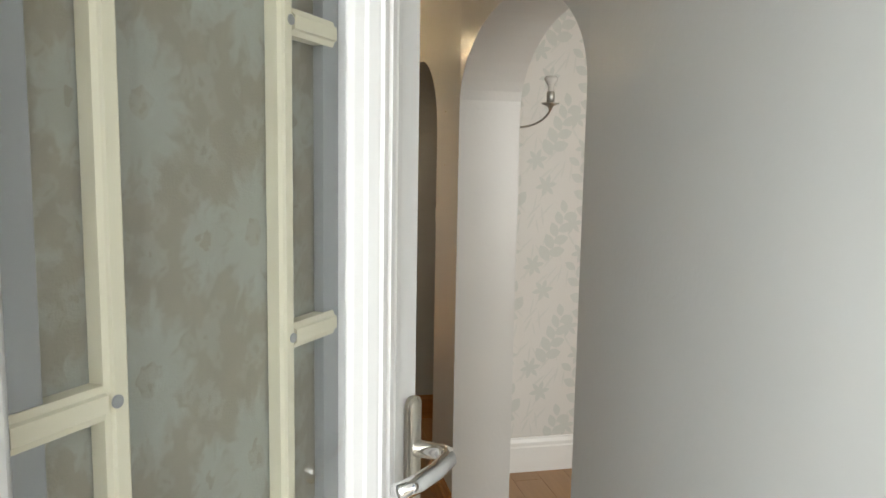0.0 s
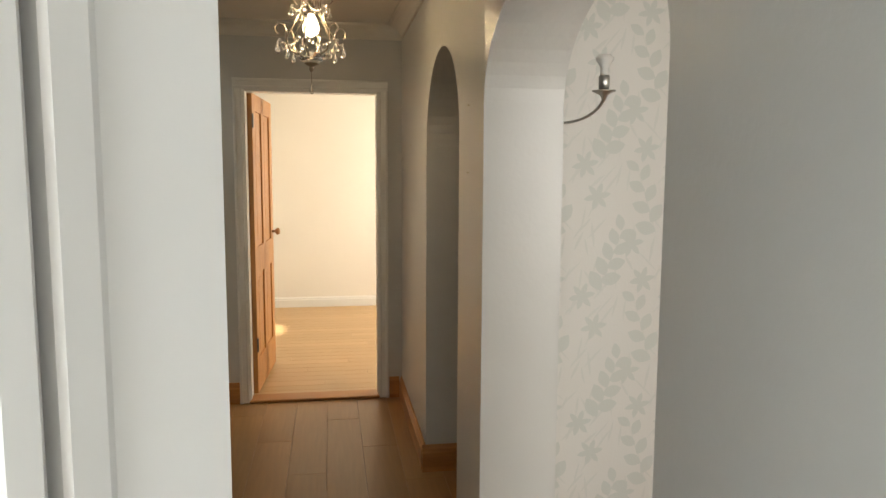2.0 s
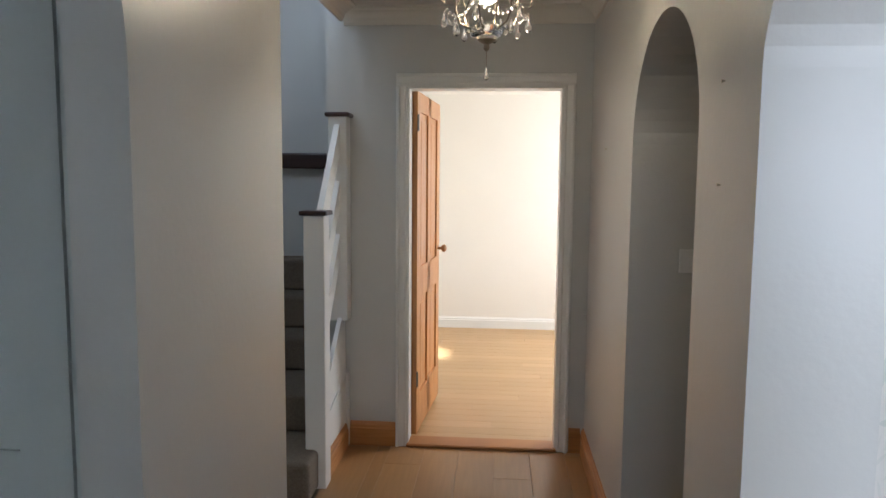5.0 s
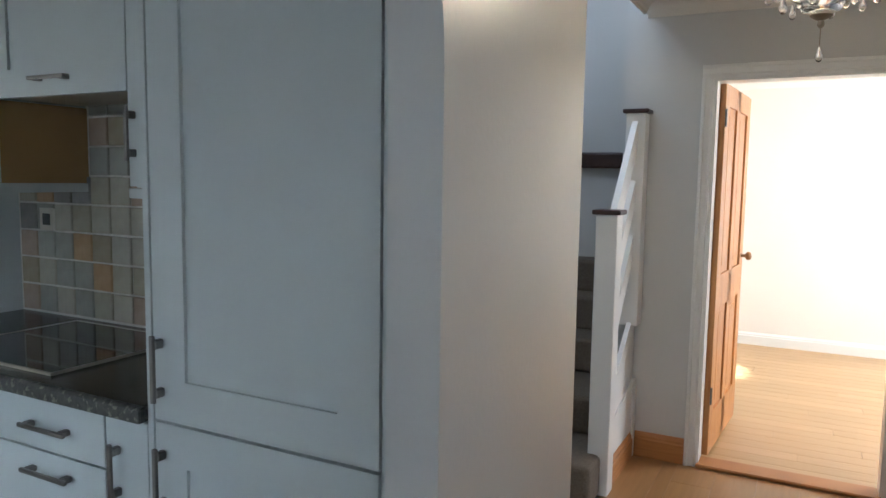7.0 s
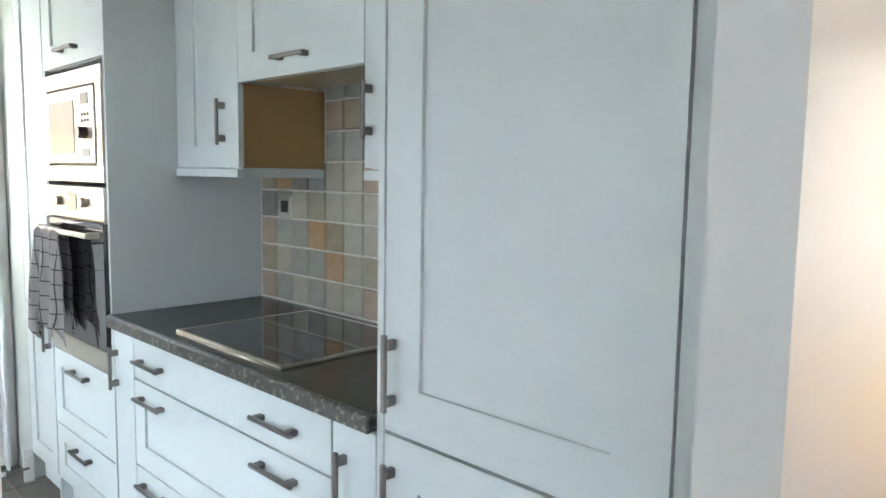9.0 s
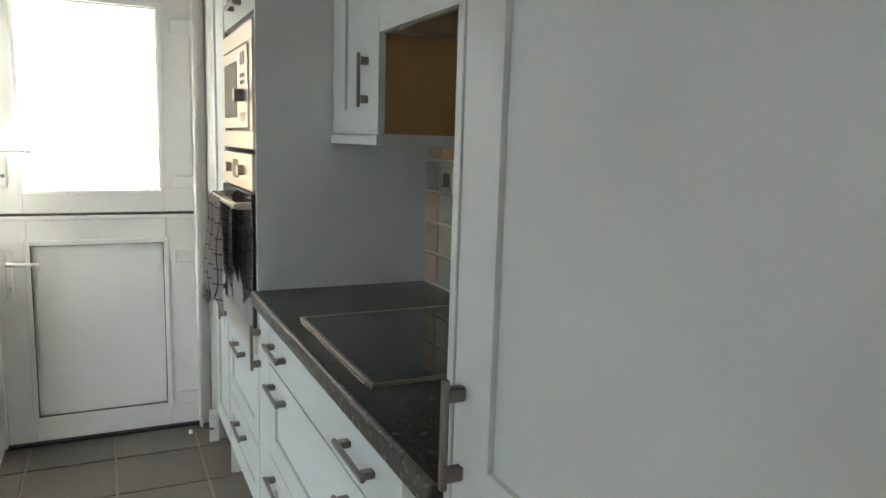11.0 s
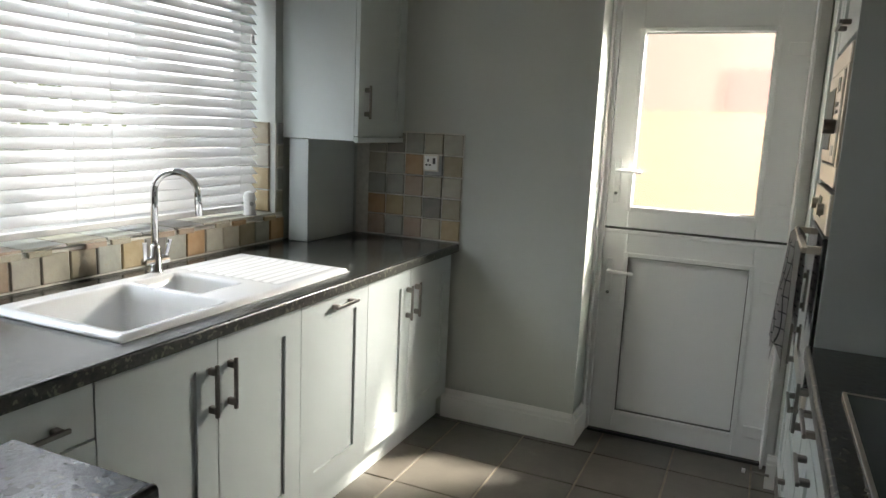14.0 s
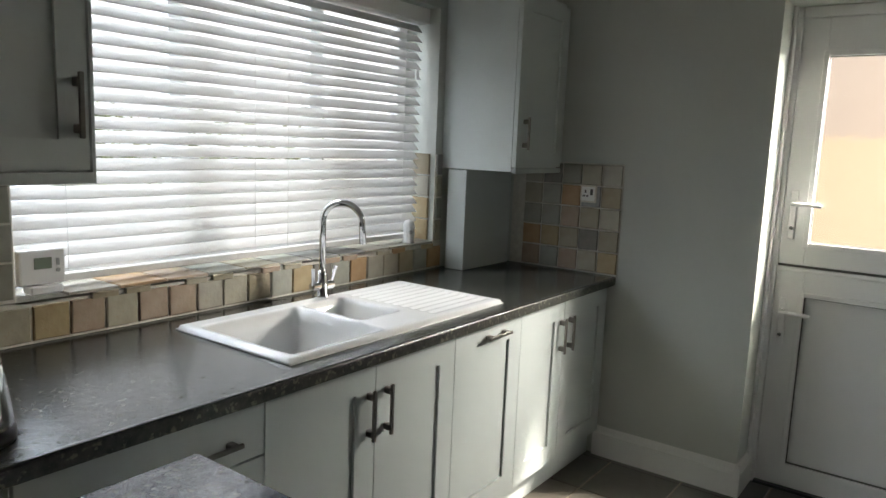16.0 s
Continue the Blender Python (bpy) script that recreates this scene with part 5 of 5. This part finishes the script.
def leaf(z0, z1, gy0, gy1, gz0, gz1):
    bm = bmesh.new()
    for q in ((DY0, gy0, z0, z1), (gy1, DY1, z0, z1), (gy0, gy1, z0, gz0), (gy0, gy1, gz1, z1)):
        cuboid(bm, DX - 0.06, DX, q[0], q[1], q[2], q[3], 0.003)
    lf = part("leaf", bm, UPVC, bd)
    bm = bmesh.new()
    for q in ((gy0 - 0.012, gy0 + 0.01, gz0 - 0.012, gz1 + 0.012), (gy1 - 0.01, gy1 + 0.012, gz0 - 0.012, gz1 + 0.012), (gy0 + 0.01, gy1 - 0.01, gz0 - 0.012, gz0 + 0.01), (gy0 + 0.01, gy1 - 0.01, gz1 - 0.01, gz1 + 0.012)):
        cuboid(bm, DX - 0.03, DX + 0.008, q[0], q[1], q[2], q[3], 0.003, 2)
    part("bead", bm, UPVC, lf)
    # thin dark strips stand for the shade line inside the bead
    bm = bmesh.new()
    for o in (0.010,):
        a0, a1, c0, c1 = gy0 + o, gy1 - o, gz0 + o, gz1 - o
        for q in ((a0, a0 + 0.004, c0, c1), (a1 - 0.004, a1, c0, c1), (a0 + 0.004, a1 - 0.004, c0, c0 + 0.004), (a0 + 0.004, a1 - 0.004, c1 - 0.004, c1)):
            cuboid(bm, DX - 0.025, DX + (0.0012 if o < 0 else -0.006), *q)
    part("gasket", bm, SHADE_LINE, lf, "dark strip painting the shade line inside the bead")
    return lf


up = leaf(1.052, 2.12, 1.597, 2.165, 1.145, 1.97)
lo = leaf(0.015, 1.04, 1.605, 2.17, 0.115, 0.92)
p = part("pane", B(DX - 0.034, DX - 0.028, 1.597, 2.165, 1.145, 1.97), FROST, up, "ripple-patterned glass pane")
p.visible_shadow = False
part("panel", B(DX - 0.04, DX - 0.02, 1.605, 2.17, 0.115, 0.92), UPVC, lo)
part("weather_strip", B(DX - 0.002, DX + 0.012, DY0, DY1, 1.022, 1.041, 0.004, 2), UPVC, lo)
# dark strip paints the shade in the joint of the two leaves
part("joint_shade", B(DX - 0.05, DX - 0.008, DY0, DY1, 1.0405, 1.0515), SHADE_LINE, lo, "dark strip painting the shade between the leaves")
for lf, z in ((up, 1.325), (lo, 0.838)):
    part("handle_plate", B(DX, DX + 0.01, 1.518, 1.548, z - 0.16, z + 0.06, 0.006, 2), UPVC, lf)
    part("lever", tube(bmesh.new(), [(DX + 0.01, 1.533, z), (DX + 0.045, 1.533, z), (DX + 0.05, 1.56, z), (DX + 0.048, 1.65, z - 0.004)], 0.009, 10), UPVC, lf, "", True)
    part("lock_cylinder", rod(bmesh.new(), (DX + 0.009, 1.533, z - 0.11), (DX + 0.016, 1.533, z - 0.11), 0.008, 12), CHROME, lf)
for lf, z in ((up, 1.885), (up, 1.19), (lo, 0.84), (lo, 0.15)):
    hg = part("hinge", B(DX, DX + 0.012, 2.21, 2.30, z - 0.028, z + 0.028, 0.003), UPVC, lf)
    part("hinge_pin", rod(bmesh.new(), (DX + 0.014, 2.305, z - 0.05), (DX + 0.014, 2.305, z + 0.03), 0.010, 12), UPVC, hg)
fr = thing("door_3", (-3.6, 1.9, 0), "white plastic frame of the back door", "door frame")
fr["kind"] = "structure"
for y0, y1 in ((1.457, 1.49), (2.30, 2.358)):
    part("jamb", cuboid(B(DX - 0.06, DX + 0.006, y0, y1, 0, 2.168, 0.004), DX + 0.006, DX + 0.05, y0, y0 + 0.012, 0, 2.168, 0.002), UPVC, fr)
part("jamb", B(DX - 0.06, DX + 0.006, 1.49, 2.30, 2.122, 2.168, 0.004), UPVC, fr)
part("threshold", B(DX - 0.06, DX + 0.02, 1.49, 2.30, 0.0, 0.013), BLACK, fr)
ds = thing("door_stop", (-3.33, 2.34, 0.07), "brass spring door stop on the skirting", "door stop")
part("rod", rod(bmesh.new(), (-3.30, 2.335, 0.07), (-3.30, 2.24, 0.07), 0.006, 10), STEEL, ds)
part("tip", rod(bmesh.new(), (-3.30, 2.24, 0.07), (-3.30, 2.225, 0.07), 0.010, 12), UPVC, ds)


# sockets
def socket(at, n_axis, label, dark):
    s = thing("power_socket", at, label, "socket")
    x, y, z = at
    if n_axis == "x":
        part("plate", B(x, x + 0.009, y - 0.043, y + 0.043, z - 0.043, z + 0.043, 0.003), INOX if not dark else UPVC, s)
        part("insert", B(x + 0.009, x + 0.0105, y - 0.034, y + 0.034, z - 0.034, z + 0.034), WHITE, s)
        for dy, dz, w, h in ((-0.014, 0.012, 0.004, 0.007), (-0.022, -0.010, 0.006, 0.004), (-0.004, -0.010, 0.006, 0.004)):
            part("slot", B(x + 0.0105, x + 0.0112, y + dy - w, y + dy + w, z + dz - h, z + dz + h), BLACK, s)
        part("rocker", B(x + 0.0105, x + 0.015, y + 0.012, y + 0.026, z - 0.005, z + 0.025, 0.001), BLACK, s)
    else:
        part("plate", B(x - 0.043, x + 0.043, y - 0.009, y, z - 0.043, z + 0.043, 0.003), INOX, s)
        part("insert", B(x - 0.022, x + 0.022, y - 0.0105, y - 0.009, z - 0.022, z + 0.022), BLACK, s)
    return s


socket((W + 0.013, 0.652, 1.31), "x", "steel-edged switched power socket on slate tiles", False)
socket((-2.14, YN - 0.013, 1.288), "y", "steel cooker switch with black insert on slate tiles", False)

# hedge outside the kitchen window
hedge = bmesh.new()
rng = random.Random(5)
for _ in range(2600):
    c = Vector((rng.uniform(-9, 3), -7.5 + rng.gauss(0, 0.5), rng.uniform(-0.1, 1.0) + 0.9 * abs(math.sin(_))))
    a = Vector((rng.uniform(-1, 1), rng.uniform(-1, 1), rng.uniform(-1, 1))).normalized() * 0.09
    b = a.orthogonal().normalized() * 0.06
    hedge.faces.new([hedge.verts.new(c + v) for v in (a, b, -a, -b)])
solid("hedge", hedge, LEAF, "sunlit green hedge outside the window", "hedge", "stuff")

# ---- tiles and boards, piece by piece ----


def pieces(name, parent, mesh, places):
    for m in places:
        o = new(name, mesh)
        o.parent = parent
        o.matrix_basis = m


def tile_mesh(name, w, h, d, mat, bevel):
    bm = cuboid(bmesh.new(), -w / 2, w / 2, -d, 0, -h / 2, h / 2)
    top = [e for e in bm.edges if all(v.co.y < -d / 2 for v in e.verts)]
    bmesh.ops.bevel(bm, geom=top, offset=bevel, segments=1, affect="EDGES")
    for v in bm.verts:
        v.co += Vector((random.uniform(-1, 1), 0, random.uniform(-1, 1))) * 0.0012
    return mesh_of(name, bm, mat)


T = 0.1065
mw_ = [tile_mesh("tile", T - 0.007, T - 0.007, 0.010, TILE, 0.003) for _ in range(4)]


def wall_tiles(parent, cells, frame_of):
    for i, (u, v) in enumerate(cells):
        jit = pose(0, random.uniform(-0.0015, 0.0), 0, random.uniform(-0.8, 0.8), random.uniform(-0.6, 0.6), random.uniform(-0.8, 0.8))
        pieces("tile", parent, mw_[random.randrange(4)], [frame_of(u, v) @ jit])


sp = solid("splashback_hob", B(-2.334, -0.918, YN - 0.006, YN - 0.001, C + 0.001, 1.72), GROUT, "multicoloured slate tile splashback behind the hob", "splashback")
wall_tiles(sp, [(-2.334 + 0.015 + T * (i + 0.5), C + 0.006 + T * (j + 0.5)) for i in range(13) for j in range(8) if not (j > 4 and (i < 4 or i > 9))], lambda u, v: pose(u, YN - 0.004, v))
sp = solid("splashback_west", B(W + 0.001, W + 0.006, 0.216, 0.822, C + 0.001, 1.40 + 0.06), GROUT, "slate tile splashback in the corner", "splashback")
wall_tiles(sp, [(0.822 - T * (i + 0.5), C + 0.006 + T * (j + 0.5)) for i in range(5) for j in range(5)], lambda u, v: pose(W + 0.004, u, v, 0, 0, 90))
sp = solid("splashback_sink", B(-2.888, -0.19, YS + 0.001, YS + 0.006, C + 0.001, 1.042), GROUT, "slate tile upstand below the window sill", "splashback")
wall_tiles(sp, [(-2.888 + T * (i + 0.5), C + 0.006 + T * 0.5) for i in range(24)], lambda u, v: pose(u, YS + 0.004, v, 0, 0, 180))
narrow = tile_mesh("edge_tile", T - 0.02, 0.022, 0.012, TILE, 0.003)
pieces("edge_tile", sp, narrow, [pose(WX0 + T * (i + 0.5), YS + 0.004, 1.032, 0, 0, 180) for i in range(17) if i % 3 != 1])
sill = solid("window_sill", B(WX0, WX1, -0.124, YS + 0.006, 1.036, 1.042), GROUT, "window sill of slate tiles", "window sill")
pieces("tile", sill, tile_mesh("tile", T * 1.5 - 0.006, 0.17, 0.009, TILE, 0.003), [pose(WX0 + T * 1.5 * (i + 0.5), -0.012, 1.0425, -90, 0, 0) for i in range(11)])
rv = solid("window_reveal", B(WX0 - 0.05, WX0 + 0.004, YS + 0.001, YS + 0.006, 1.044, 1.47), GROUT, "tiled reveal beside the window", "window reveal")
pieces("tile", rv, mw_[0], [pose(WX0 + 0.001, -0.01, 1.052 + T * (j + 0.5), 0, 0, 90) for j in range(4)])
pieces("tile", rv, tile_mesh("tile", 0.044, T - 0.007, 0.010, TILE, 0.003), [pose(WX0 - 0.024, YS + 0.004, 1.052 + T * (j + 0.5), 0, 0, 180) for j in range(4)])
rv2 = solid("window_reveal", B(WX1 - 0.004, WX1 + 0.08, YS + 0.001, YS + 0.006, 1.044, 1.40), GROUT, "tiled reveal beside the window", "window reveal")
pieces("tile", rv2, mw_[1], [pose(WX1 - 0.001, -0.01, 1.052 + T * (j + 0.5), 0, 0, -90) for j in range(4)])
pieces("tile", rv2, tile_mesh("tile", 0.074, T - 0.007, 0.010, TILE, 0.003), [pose(WX1 + 0.04, YS + 0.004, 1.052 + T * (j + 0.5), 0, 0, 180) for j in range(3)])

# kitchen floor tiles
fl = solid("floor", B(-3.62, -0.16, 0.5, 2.9, -0.012, -0.006), FGROUT, "dark slate-effect floor tiles with pale joints", "floor")
FT = 0.346
ft = [tile_mesh("floor_tile", FT - 0.008, FT - 0.008, 0.0065, FTILE, 0.002) for _ in range(3)]
for i in range(-1, 10):
    for j in range(-2, 5):
        x, y = -3.285 + FT * (i + 0.5), 1.228 + FT * (j + 0.5)
        if x < -0.2 and 0.5 < y < 2.7:
            pieces("floor_tile", fl, ft[(i + 2 * j) % 3], [pose(x, y, -0.0065, -90, 0, 90 * ((i * 3 + j) % 4))])


# oak boards
def board_mesh(name, w, l, mat, across):
    bm = cuboid(bmesh.new(), -w / 2, w / 2, -l / 2, l / 2, -0.009, 0)
    es = [e for e in bm.edges if all(v.co.z > -0.001 for v in e.verts)]
    bmesh.ops.bevel(bm, geom=es, offset=0.0012, segments=1, affect="EDGES")
    if across:
        bmesh.ops.rotate(bm, cent=(0, 0, 0), matrix=Matrix.Rotation(math.pi / 2, 3, "Z"), verts=bm.verts)
    return mesh_of(name, bm, mat)


def lay(parent, x0, x1, y0, y1, w, l, mat, across):
    """Boards of width w in rows, cut at the room's edges; along y, or along x where across is set."""
    a0, a1, b0, b1 = (y0, y1, x0, x1) if across else (x0, x1, y0, y1)
    made = {}
    r, row = a0, 0
    while r < a1 - 0.01:
        ww = min(w, a1 - r)
        s = b0 - l * ((row * 0.37) % 1)
        while s < b1:
            lo, hi = max(s, b0), min(s + l, b1)
            if hi - lo > 0.02:
                key = (round(ww, 3), round(hi - lo, 3))
                if key not in made:
                    made[key] = board_mesh("board", key[0] - 0.0008, key[1] - 0.0008, mat, across)
                c, mid = r + ww / 2, (lo + hi) / 2
                pieces("board", parent, made[key], [pose(mid, c, 0) if across else pose(c, mid, 0)])
            s += l
        r += w
        row += 1


fh = solid("floor_hall", B(-0.34, 3.4, -0.2, 5.0, -0.012, -0.0095), PINE_H, "warm oak laminate boards in the hall", "floor")
lay(fh, XL, 1.225, -0.06, 5.0, 0.19, 1.2, OAK, False)
lay(fh, -0.34, XL, 3.05, 5.0, 0.19, 1.2, OAK, False)
lay(fh, 1.225, 2.4, 0.6, 2.99, 0.14, 1.4, OAK, False)
lay(fh, 1.225, 2.6, 3.09, 3.81, 0.19, 1.2, OAK, False)
ff = solid("floor_far_room", B(-0.6, 2.7, 5.0, 8.2, -0.012, -0.0095), PINE_H, "pale oak laminate boards in the far room", "floor")
lay(ff, -0.6, 2.7, 5.0, 8.2, 0.11, 1.2, OAKX, True)
